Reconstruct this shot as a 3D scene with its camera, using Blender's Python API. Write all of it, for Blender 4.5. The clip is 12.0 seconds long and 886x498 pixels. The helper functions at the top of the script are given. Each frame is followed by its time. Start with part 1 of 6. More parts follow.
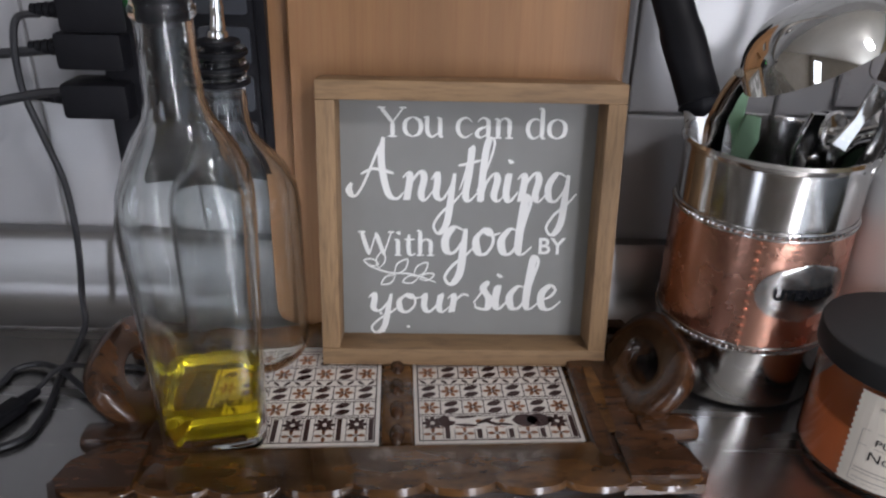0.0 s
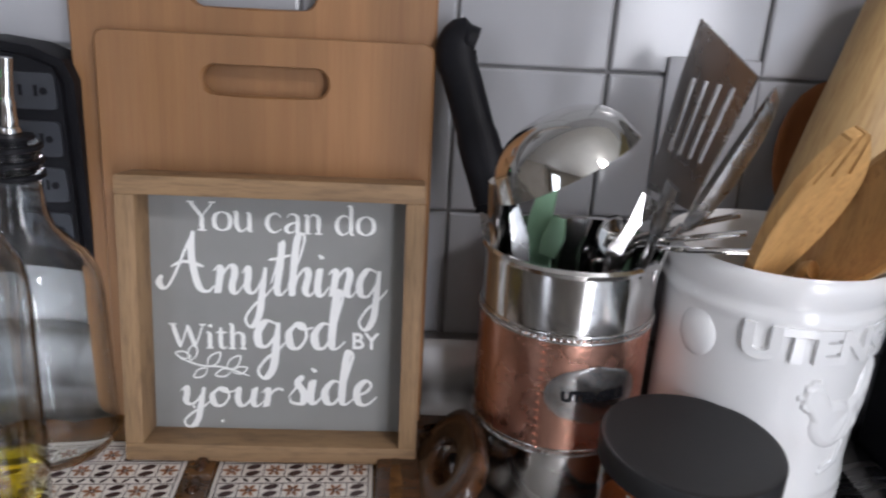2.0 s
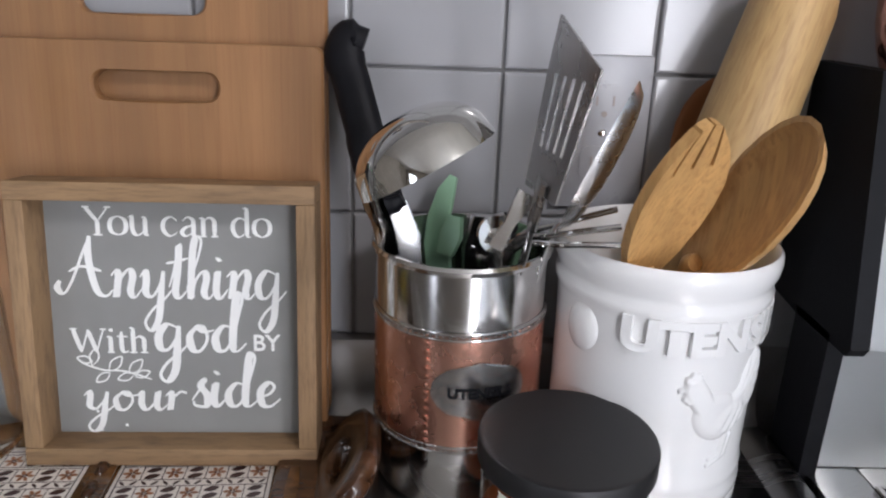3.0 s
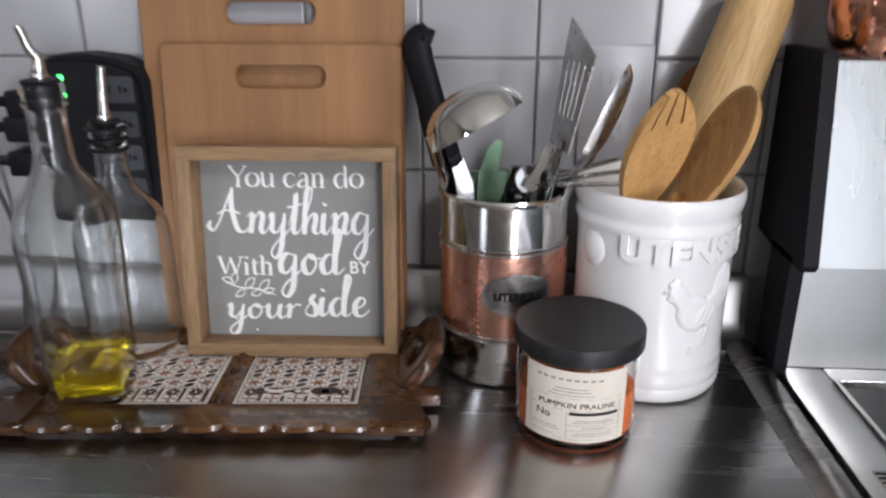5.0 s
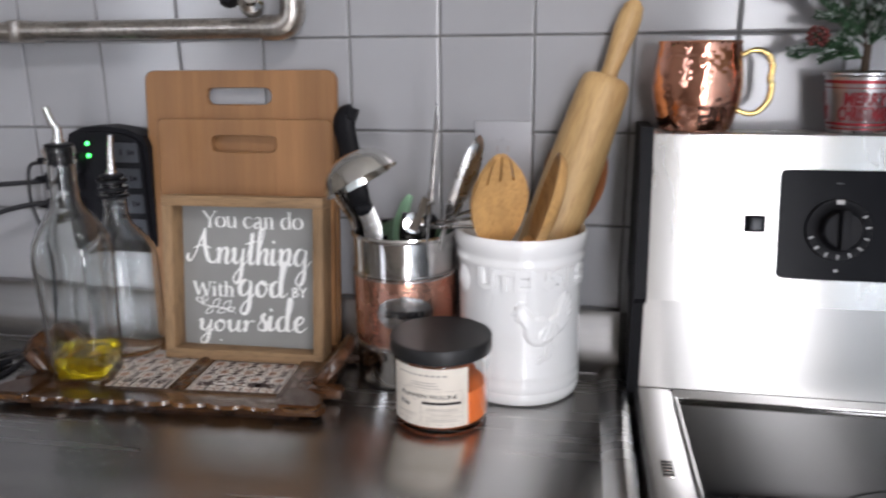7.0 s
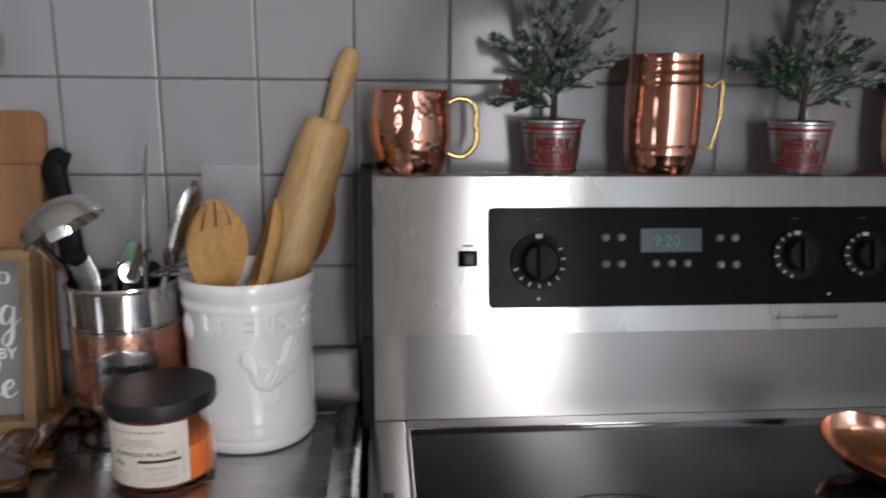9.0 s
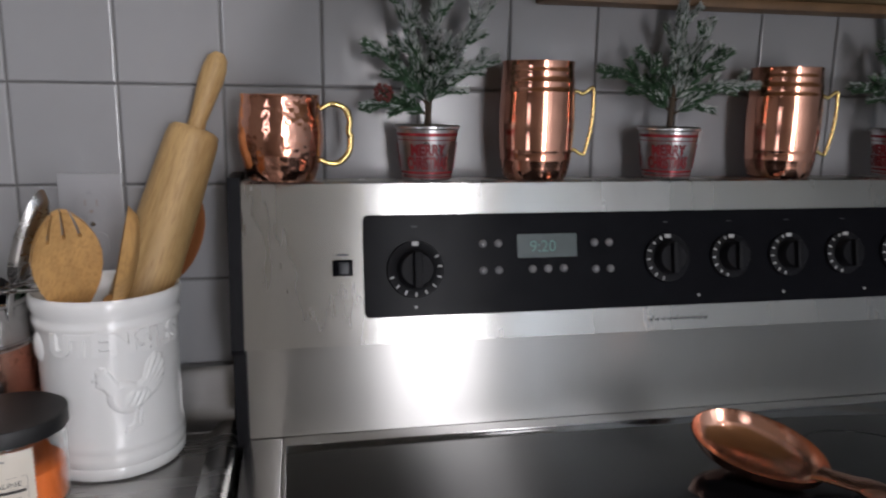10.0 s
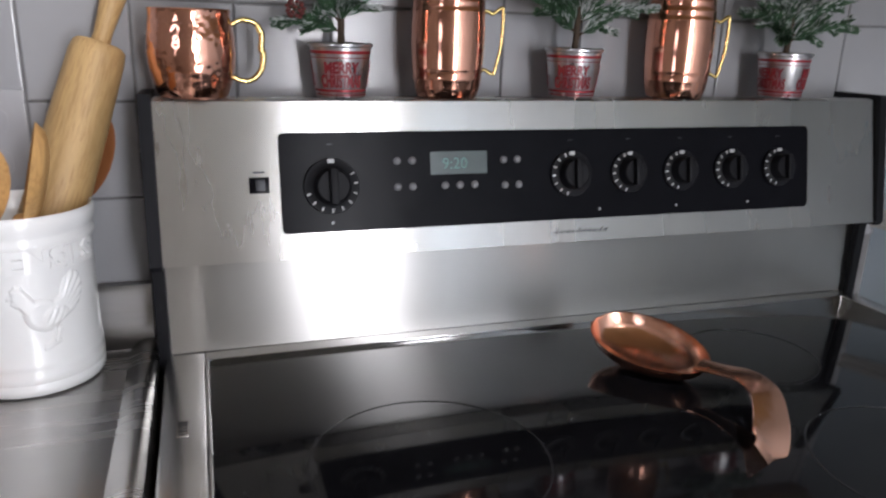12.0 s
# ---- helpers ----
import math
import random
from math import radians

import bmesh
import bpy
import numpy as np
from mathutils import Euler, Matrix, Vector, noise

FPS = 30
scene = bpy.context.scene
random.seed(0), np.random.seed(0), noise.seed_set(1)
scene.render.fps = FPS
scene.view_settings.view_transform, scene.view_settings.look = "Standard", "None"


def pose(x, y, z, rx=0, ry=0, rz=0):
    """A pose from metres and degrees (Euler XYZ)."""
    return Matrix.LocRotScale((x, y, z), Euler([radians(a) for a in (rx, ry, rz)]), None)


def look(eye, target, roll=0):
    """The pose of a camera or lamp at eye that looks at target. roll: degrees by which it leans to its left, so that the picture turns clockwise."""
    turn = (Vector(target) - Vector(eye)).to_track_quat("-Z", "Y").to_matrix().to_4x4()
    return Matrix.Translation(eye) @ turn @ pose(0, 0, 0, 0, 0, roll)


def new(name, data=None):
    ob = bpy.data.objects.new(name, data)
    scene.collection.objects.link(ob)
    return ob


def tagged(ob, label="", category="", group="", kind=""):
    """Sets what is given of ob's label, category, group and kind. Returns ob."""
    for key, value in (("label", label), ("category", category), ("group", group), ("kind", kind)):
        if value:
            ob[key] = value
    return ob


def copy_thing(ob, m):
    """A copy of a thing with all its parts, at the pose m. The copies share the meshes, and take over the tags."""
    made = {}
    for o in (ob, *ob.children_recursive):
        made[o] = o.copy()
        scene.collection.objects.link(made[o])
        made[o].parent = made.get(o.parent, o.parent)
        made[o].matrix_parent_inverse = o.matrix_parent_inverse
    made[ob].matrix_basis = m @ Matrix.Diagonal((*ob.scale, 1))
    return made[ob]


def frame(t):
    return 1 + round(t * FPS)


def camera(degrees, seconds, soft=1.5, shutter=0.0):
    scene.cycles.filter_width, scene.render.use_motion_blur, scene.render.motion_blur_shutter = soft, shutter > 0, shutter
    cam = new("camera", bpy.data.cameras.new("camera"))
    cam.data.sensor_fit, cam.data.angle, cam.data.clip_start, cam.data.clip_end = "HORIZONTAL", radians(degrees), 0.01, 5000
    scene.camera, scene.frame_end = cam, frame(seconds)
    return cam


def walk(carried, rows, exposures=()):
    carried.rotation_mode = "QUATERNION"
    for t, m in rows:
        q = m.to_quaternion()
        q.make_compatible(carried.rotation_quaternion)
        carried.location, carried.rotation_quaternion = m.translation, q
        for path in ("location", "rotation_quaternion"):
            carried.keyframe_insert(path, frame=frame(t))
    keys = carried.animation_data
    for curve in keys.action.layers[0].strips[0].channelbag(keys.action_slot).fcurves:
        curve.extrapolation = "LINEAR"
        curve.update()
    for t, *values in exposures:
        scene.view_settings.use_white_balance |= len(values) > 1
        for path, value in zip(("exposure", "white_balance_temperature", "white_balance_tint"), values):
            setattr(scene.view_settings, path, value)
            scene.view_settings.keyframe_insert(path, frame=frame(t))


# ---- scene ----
cam = camera(61.8, 12.0, soft=2.1, shutter=0.6)
PATH = [
    (0, (0.004, 0.006, 1.249), (0.009, 1.803, 0.372), 1.4),
    (0.5, (0.007, 0.003, 1.252), (0.034, 1.83, 0.438), 1.3),
    (1, (0.014, -0.003, 1.247), (0.08, 1.867, 0.538), 1.3),
    (1.5, (0.064, 0.007, 1.259), (0.162, 1.884, 0.575), 2.2),
    (2, (0.12, 0.008, 1.266), (0.176, 1.886, 0.582), 3.0),
    (2.5, (0.162, 0.001, 1.263), (0.189, 1.889, 0.604), 1.9),
    (3, (0.193, 0.004, 1.266), (0.244, 1.887, 0.594), 1.9),
    (4.8, (0.202, -0.131, 1.275), (0.107, 1.728, 0.544), -0.3),
    (5, (0.203, -0.169, 1.283), (0.085, 1.703, 0.589), -0.1),
    (5.5, (0.237, -0.232, 1.296), (0.068, 1.657, 0.66), 0.0),
    (6, (0.303, -0.283, 1.301), (0.005, 1.606, 0.713), 0.3),
    (6.5, (0.362, -0.319, 1.302), (-0.048, 1.562, 0.762), -0.8),
    (7, (0.407, -0.323, 1.299), (0.056, 1.579, 0.788), -0.5),
    (9, (0.488, -0.326, 1.308), (0.661, 1.622, 0.889), 0.6),
    (9.5, (0.509, -0.323, 1.304), (0.804, 1.617, 0.915), 0.9),
    (10, (0.535, -0.318, 1.302), (0.927, 1.605, 0.916), 0.8),
    (10.5, (0.536, -0.326, 1.301), (1.037, 1.567, 0.892), 1.3),
    (11, (0.526, -0.333, 1.3), (1.136, 1.516, 0.844), 2.3),
    (11.5, (0.526, -0.34, 1.3), (1.194, 1.47, 0.774), 2.8),
    (12, (0.528, -0.351, 1.296), (1.131, 1.47, 0.727), 1.7),
]
EXPOSURES = [(t, e, k, 16) for t, e, k in ((0.0, 0.0, 6220), (1.5, 0.0, 6160), (2.5, 0.20, 6200), (5.0, 0.27, 6320), (6.0, 0.30, 6270), (7.0, 0.22, 6370), (9.0, -0.42, 6500), (9.5, -0.49, 6500), (10.5, -0.24, 6420), (11.5, 0.14, 6380), (12.0, 0.22, 6370))]

walk(cam, [(t, look(eye, target, roll)) for t, eye, target, roll in PATH], exposures=EXPOSURES)

# ---- world and light ----
world = bpy.data.worlds.new("sky_world")
scene.world = world
world.use_nodes = True
wn = world.node_tree
sky = wn.nodes.new("ShaderNodeTexSky")
sky.sky_type = "NISHITA"
sky.sun_disc = False
sky.sun_elevation, sky.sun_rotation = radians(38), radians(200)
wn.links.new(sky.outputs["Color"], wn.nodes["Background"].inputs["Color"])
wn.nodes["Background"].inputs["Strength"].default_value = 0.12


def lamp(name, kind, m, energy, color=(1, 1, 1), size=0.5, size_y=None, angle=0.01):
    data = bpy.data.lights.new(name, kind)
    data.energy, data.color = energy, color
    if kind == "AREA":
        data.size = size
        if size_y:
            data.shape, data.size_y = "RECTANGLE", size_y
    if kind == "SUN":
        data.angle = angle
    ob = new(name, data)
    ob.matrix_world = m
    return tagged(ob, kind="structure")


# daylight through the two windows in the wall behind the camera, and the ceiling lamp
lamp("window_daylight", "AREA", look((1.18, -2.33, 1.24), (1.05, 0.5, 1.24)), 34, (0.96, 0.98, 1.0), 0.40, 1.78)
lamp("window_daylight_small", "AREA", look((-1.70, -2.36, 1.62), (-0.3, 0.5, 1.1)), 8, (0.84, 0.91, 1.0), 0.46, 1.05)
lamp("ceiling_lamp", "AREA", look((1.05, -0.85, 2.41), (0.55, -0.2, 0.9)), 15, (1.0, 0.98, 0.965), 0.26, 0.26)

# ---- materials ----


def node(nt, kind, **values):
    n = nt.nodes.new(kind)
    for key, value in values.items():
        n.inputs[key].default_value = value
    return n


def surface(name, color, rough=0.5, metal=0.0, vary=0.12, scale=40.0, fine=300.0, bump=0.1, rough_vary=0.1,
            stretch=(1, 1, 1), second=None, second_amount=0.4, per_piece=0.0, spec=0.5, coat=0.0, anis=0.0, depth=0.0006):
    """A paint, wood, stone or metal with two scales of variation, relief and uneven gloss."""
    m = bpy.data.materials.new(name)
    m.use_nodes = True
    nt = m.node_tree
    b = nt.nodes["Principled BSDF"]
    b.inputs["Metallic"].default_value = metal
    b.inputs["Specular IOR Level"].default_value = spec
    b.inputs["Coat Weight"].default_value = coat
    b.inputs["Coat Roughness"].default_value = 0.08
    tc = nt.nodes.new("ShaderNodeTexCoord")
    mp = node(nt, "ShaderNodeMapping", Scale=stretch)
    nt.links.new(tc.outputs["Object"], mp.inputs["Vector"])
    big = node(nt, "ShaderNodeTexNoise", Scale=scale, Detail=5.0, Roughness=0.6)
    small = node(nt, "ShaderNodeTexNoise", Scale=fine, Detail=3.0, Roughness=0.6)
    for n in (big, small):
        nt.links.new(mp.outputs["Vector"], n.inputs["Vector"])
    ramp = nt.nodes.new("ShaderNodeValToRGB")
    ramp.color_ramp.elements[0].position, ramp.color_ramp.elements[1].position = 0.32, 0.68
    lo = tuple(c * (1 - vary) for c in color) + (1,)
    hi = tuple(min(1, c * (1 + vary)) for c in color) + (1,)
    ramp.color_ramp.elements[0].color, ramp.color_ramp.elements[1].color = lo, hi
    nt.links.new(big.outputs["Fac"], ramp.inputs["Fac"])
    out = ramp.outputs["Color"]
    if second:
        mix = nt.nodes.new("ShaderNodeMix")
        mix.data_type = "RGBA"
        mix.inputs["B"].default_value = (*second, 1)
        r2 = nt.nodes.new("ShaderNodeValToRGB")
        r2.color_ramp.elements[0].position, r2.color_ramp.elements[1].position = 0.45, 0.75
        r2.color_ramp.elements[1].color = (second_amount,) * 3 + (1,)
        nt.links.new(small.outputs["Fac"], r2.inputs["Fac"])
        nt.links.new(r2.outputs["Color"], mix.inputs["Factor"])
        nt.links.new(out, mix.inputs["A"])
        out = mix.outputs["Result"]
    if per_piece:
        info = nt.nodes.new("ShaderNodeObjectInfo")
        mr = node(nt, "ShaderNodeMapRange")
        mr.inputs["To Min"].default_value, mr.inputs["To Max"].default_value = 1 - per_piece, 1 + per_piece
        nt.links.new(info.outputs["Random"], mr.inputs["Value"])
        hsv = nt.nodes.new("ShaderNodeHueSaturation")
        nt.links.new(mr.outputs["Result"], hsv.inputs["Value"])
        nt.links.new(out, hsv.inputs["Color"])
        out = hsv.outputs["Color"]
    nt.links.new(out, b.inputs["Base Color"])
    rr = node(nt, "ShaderNodeMapRange")
    rr.inputs["To Min"].default_value, rr.inputs["To Max"].default_value = max(0.02, rough - rough_vary), min(1, rough + rough_vary)
    nt.links.new(big.outputs["Fac"], rr.inputs["Value"])
    nt.links.new(rr.outputs["Result"], b.inputs["Roughness"])
    if bump:
        bp = node(nt, "ShaderNodeBump", Strength=bump, Distance=depth)
        nt.links.new(small.outputs["Fac"], bp.inputs["Height"])
        nt.links.new(bp.outputs["Normal"], b.inputs["Normal"])
    if anis:
        # brushed along x: gloss is drawn out across the brushing
        b.inputs["Anisotropic"].default_value = anis
        tan = nt.nodes.new("ShaderNodeTangent")
        tan.direction_type, tan.axis = "RADIAL", "X"
        nt.links.new(tan.outputs["Tangent"], b.inputs["Tangent"])
    return m


def glass(name, color=(1, 1, 1), rough=0.0, ior=1.45):
    m = bpy.data.materials.new(name)
    m.use_nodes = True
    b = m.node_tree.nodes["Principled BSDF"]
    b.inputs["Base Color"].default_value = (*color, 1)
    b.inputs["Roughness"].default_value = rough
    b.inputs["IOR"].default_value = ior
    b.inputs["Transmission Weight"].default_value = 1.0
    return m


def glowing(name, color, strength):
    m = bpy.data.materials.new(name)
    m.use_nodes = True
    b = m.node_tree.nodes["Principled BSDF"]
    b.inputs["Base Color"].default_value = (*color, 1)
    b.inputs["Emission Color"].default_value = (*color, 1)
    b.inputs["Emission Strength"].default_value = strength
    return m


def hammered(name, color, rough, cell, strength, metal=1.0, depth=0.0012):
    """Beaten metal: shallow round dents."""
    m = surface(name, color, rough, metal, vary=0.06, bump=0, rough_vary=0.04)
    nt = m.node_tree
    tc = nt.nodes.new("ShaderNodeTexCoord")
    vor = node(nt, "ShaderNodeTexVoronoi", Scale=cell)
    vor.feature = "SMOOTH_F1"
    nt.links.new(tc.outputs["Object"], vor.inputs["Vector"])
    bp = node(nt, "ShaderNodeBump", Strength=strength, Distance=depth)
    nt.links.new(vor.outputs["Distance"], bp.inputs["Height"])
    nt.links.new(bp.outputs["Normal"], nt.nodes["Principled BSDF"].inputs["Normal"])
    return m


M_TILE = surface("white_glazed_tile", (0.34, 0.342, 0.352), 0.15, vary=0.03, scale=9, fine=60, bump=0.05, per_piece=0.04, rough_vary=0.06, depth=0.0008)
M_GROUT = surface("grey_grout", (0.20, 0.196, 0.196), 0.85, vary=0.2, scale=30, fine=400, bump=0.4)
M_STEEL_COUNTER = surface("brushed_steel_counter", (0.46, 0.45, 0.44), 0.26, 1.0, vary=0.10, scale=7, fine=260, bump=0.05, stretch=(0.25, 5, 1), rough_vary=0.07)
# upright tone bands in the colour stand in for reflections of the room
M_STEEL = surface("brushed_steel", (0.52, 0.51, 0.492), 0.27, 1.0, vary=0.08, scale=10, fine=420, bump=0, stretch=(1.3, 1, 0.18), rough_vary=0.05, anis=0.97)
M_STEEL_SHEET = surface("dull_brushed_steel", (0.54, 0.53, 0.512), 0.33, 1.0, vary=0.06, scale=5, fine=420, bump=0, stretch=(1.2, 1, 0.4), rough_vary=0.03, anis=0.98)
M_CHROME = surface("polished_steel", (0.62, 0.61, 0.60), 0.12, 1.0, vary=0.05, scale=20, bump=0.02, rough_vary=0.04)
M_MIRROR = surface("mirror_polished_steel", (0.70, 0.69, 0.66), 0.05, 1.0, vary=0.04, scale=20, bump=0.0, rough_vary=0.02)
M_STEEL_DULL = surface("dull_kitchen_steel", (0.42, 0.415, 0.41), 0.27, 1.0, vary=0.12, scale=25, fine=300, bump=0.04, rough_vary=0.06)
M_STEEL_RIM = surface("smooth_steel_rim", (0.72, 0.71, 0.70), 0.24, 1.0, vary=0.06, scale=12, bump=0.02, rough_vary=0.05)
M_UPSTAND = surface("dull_steel_upstand", (0.30, 0.29, 0.285), 0.36, 1.0, vary=0.15, scale=7, fine=260, bump=0.05, stretch=(0.3, 2, 2), rough_vary=0.07)
M_STEEL_WORN = surface("worn_steel_pipe", (0.50, 0.47, 0.43), 0.34, 1.0, vary=0.25, scale=30, fine=200, bump=0.2, second=(0.12, 0.08, 0.05), second_amount=0.6)
M_COPPER = hammered("hammered_copper", (0.86, 0.43, 0.31), 0.13, 150, 1.0, depth=0.0007)
M_COPPER_SMOOTH = surface("polished_copper", (0.84, 0.42, 0.30), 0.12, 1.0, vary=0.08, scale=30, bump=0.05, rough_vary=0.04)
M_COPPER_BAND = hammered("brushed_copper_band", (0.66, 0.36, 0.27), 0.27, 240, 0.35, depth=0.0005)
M_COPPER_SPOON = hammered("beaten_copper", (0.92, 0.50, 0.36), 0.2, 130, 0.30, depth=0.0007)
M_BRASS = surface("brass", (0.82, 0.62, 0.25), 0.25, 1.0, vary=0.1, bump=0.05)
M_BLACK = surface("black_plastic", (0.008, 0.008, 0.010), 0.5, vary=0.2, bump=0.1, spec=0.16)
M_BLACK_GLOSS = surface("black_gloss_panel", (0.006, 0.006, 0.008), 0.2, vary=0.1, bump=0.0, spec=0.05)
M_BUTTON = surface("grey_button", (0.24, 0.24, 0.25), 0.16, vary=0.1, bump=0.0)
M_GREY_PLASTIC = surface("grey_plastic", (0.030, 0.033, 0.040), 0.4, vary=0.1, bump=0.1)
M_BLACK_GLASS = surface("black_ceramic_glass", (0.005, 0.005, 0.006), 0.06, vary=0.2, bump=0.0, rough_vary=0.03, spec=0.4)
M_RING = surface("printed_grey_ring", (0.02, 0.02, 0.022), 0.16, vary=0.2, bump=0.0)
M_CABLE = surface("black_cable", (0.015, 0.015, 0.018), 0.45, vary=0.2, bump=0.1)
M_BAMBOO = surface("bamboo_board", (0.285, 0.142, 0.056), 0.5, vary=0.16, scale=16, fine=130, bump=0.12, stretch=(3.0, 1, 0.12), second=(0.23, 0.10, 0.04), second_amount=0.55)
M_FRAME = surface("weathered_brown_wood", (0.285, 0.176, 0.088), 0.7, vary=0.22, scale=14, fine=110, bump=0.35, stretch=(0.35, 1, 3), second=(0.11, 0.065, 0.035), second_amount=0.7)
M_FRAME_V = surface("weathered_brown_wood_upright", (0.285, 0.176, 0.088), 0.7, vary=0.22, scale=14, fine=110, bump=0.35, stretch=(3, 1, 0.35), second=(0.11, 0.065, 0.035), second_amount=0.7)
M_SIGN = surface("grey_painted_board", (0.245, 0.245, 0.235), 0.75, vary=0.05, scale=25, fine=500, bump=0.1)
M_LETTER = surface("white_print", (0.85, 0.85, 0.83), 0.7, vary=0.03, bump=0.05)
M_TRAY = surface("varnished_dark_wood", (0.055, 0.023, 0.009), 0.24, vary=0.75, scale=22, fine=120, bump=0.25, stretch=(0.4, 1.2, 1), second=(0.012, 0.006, 0.004), second_amount=0.85, coat=0.25, depth=0.0010)
M_TRAY_AMBER = surface("amber_varnished_wood", (0.092, 0.040, 0.011), 0.16, vary=0.75, scale=26, fine=120, bump=0.3, stretch=(0.5, 1.1, 1), second=(0.018, 0.008, 0.005), second_amount=0.8, coat=0.5, depth=0.0010)
M_TRAY_TILE = surface("cream_ceramic_tile", (0.74, 0.69, 0.63), 0.2, vary=0.03, bump=0.04)
M_PRINT_DARK = surface("dark_brown_print", (0.045, 0.02, 0.018), 0.3, vary=0.2, bump=0)
M_PRINT_BROWN = surface("ochre_print", (0.27, 0.115, 0.05), 0.3, vary=0.25, bump=0)
M_GLASS = glass("clear_glass", (0.93, 0.95, 0.95))
M_OIL = glass("olive_oil", (0.80, 0.62, 0.015), 0.0, 1.40)
M_OIL.node_tree.nodes["Principled BSDF"].inputs["Transmission Weight"].default_value = 0.97
M_CERAMIC = surface("white_glazed_ceramic", (0.87, 0.87, 0.86), 0.2, vary=0.02, scale=12, bump=0.05, coat=0.3)
M_WAX = surface("orange_wax", (0.70, 0.155, 0.03), 0.45, vary=0.06, bump=0.05)
M_LABEL = surface("cream_paper_label", (0.74, 0.68, 0.59), 0.7, vary=0.03, bump=0.1)
M_INK = surface("black_ink", (0.02, 0.018, 0.018), 0.6, vary=0.1, bump=0)
M_INK_GREY = surface("grey_ink", (0.34, 0.30, 0.27), 0.6, vary=0.1, bump=0)
M_LID = surface("matt_black_lid", (0.012, 0.012, 0.013), 0.5, vary=0.2, scale=15, bump=0.08, rough_vary=0.1)
M_WOOD_LIGHT = surface("pale_beech", (0.53, 0.345, 0.15), 0.5, vary=0.22, scale=18, fine=140, bump=0.15, stretch=(2.5, 2.5, 0.3), second=(0.30, 0.15, 0.05), second_amount=0.6)
M_WOOD_SPOON = surface("honey_wood", (0.62, 0.36, 0.135), 0.5, vary=0.2, scale=18, fine=140, bump=0.12, stretch=(2.5, 2.5, 0.3), second=(0.36, 0.17, 0.05), second_amount=0.6)
M_WOOD_DARK = surface("red_brown_wood", (0.27, 0.10, 0.035), 0.5, vary=0.15, scale=18, fine=140, bump=0.12, stretch=(2.5, 2.5, 0.3))
M_GREEN = surface("mint_green_plastic", (0.30, 0.52, 0.34), 0.4, vary=0.05, bump=0.05)
M_NEEDLE = surface("dark_green_needle", (0.045, 0.10, 0.05), 0.65, vary=0.4, scale=60, bump=0)
M_FROST = surface("frosted_needle", (0.50, 0.53, 0.52), 0.8, vary=0.25, scale=60, bump=0)
M_TWIG = surface("brown_twig", (0.06, 0.04, 0.025), 0.8, vary=0.3, bump=0.3)
M_BERRY = surface("dull_red_cone", (0.16, 0.035, 0.03), 0.6, vary=0.4, bump=0.3)
M_TIN = surface("galvanised_tin", (0.60, 0.59, 0.60), 0.3, 1.0, vary=0.15, scale=60, bump=0.1)
M_RED_TIN = surface("red_lacquered_tin", (0.30, 0.02, 0.03), 0.3, 0.35, vary=0.15, bump=0.05)
M_RED = surface("red_print", (0.22, 0.015, 0.022), 0.35, vary=0.15, bump=0.05)
M_WHITE_PAINT = surface("white_wall_paint", (0.74, 0.72, 0.68), 0.7, vary=0.04, scale=4, bump=0.15)
M_ROOM = surface("beige_room_wall", (0.40, 0.36, 0.31), 0.8, vary=0.1, scale=3, bump=0.15)
M_FLOOR = surface("polished_beige_floor", (0.30, 0.25, 0.20), 0.10, vary=0.12, scale=6, bump=0.03, rough_vary=0.04)
M_CABINET = surface("brown_cabinet_wood", (0.20, 0.11, 0.05), 0.5, vary=0.2, scale=8, bump=0.1, stretch=(3, 3, 0.3))
M_BLUE = surface("pale_blue_paint", (0.70, 0.80, 0.88), 0.5, vary=0.04, scale=5, bump=0.08)
M_CREAM = surface("cream_hood_enamel", (0.45, 0.38, 0.20), 0.45, vary=0.12, scale=15, bump=0.05, second=(0.35, 0.25, 0.12), second_amount=0.4)
M_PLATE = surface("white_switch_plate", (0.37, 0.37, 0.385), 0.3, vary=0.02, bump=0.03)
M_LED = glowing("green_led", (0.04, 1.0, 0.12), 6.0)
M_DIGIT = glowing("green_display_digit", (0.08, 0.21, 0.18), 0.03)
M_DISPLAY = surface("grey_display_window", (0.055, 0.078, 0.074), 0.2, vary=0.05, bump=0)
M_MARK = surface("pale_grey_print", (0.55, 0.55, 0.55), 0.5, vary=0.1, bump=0)



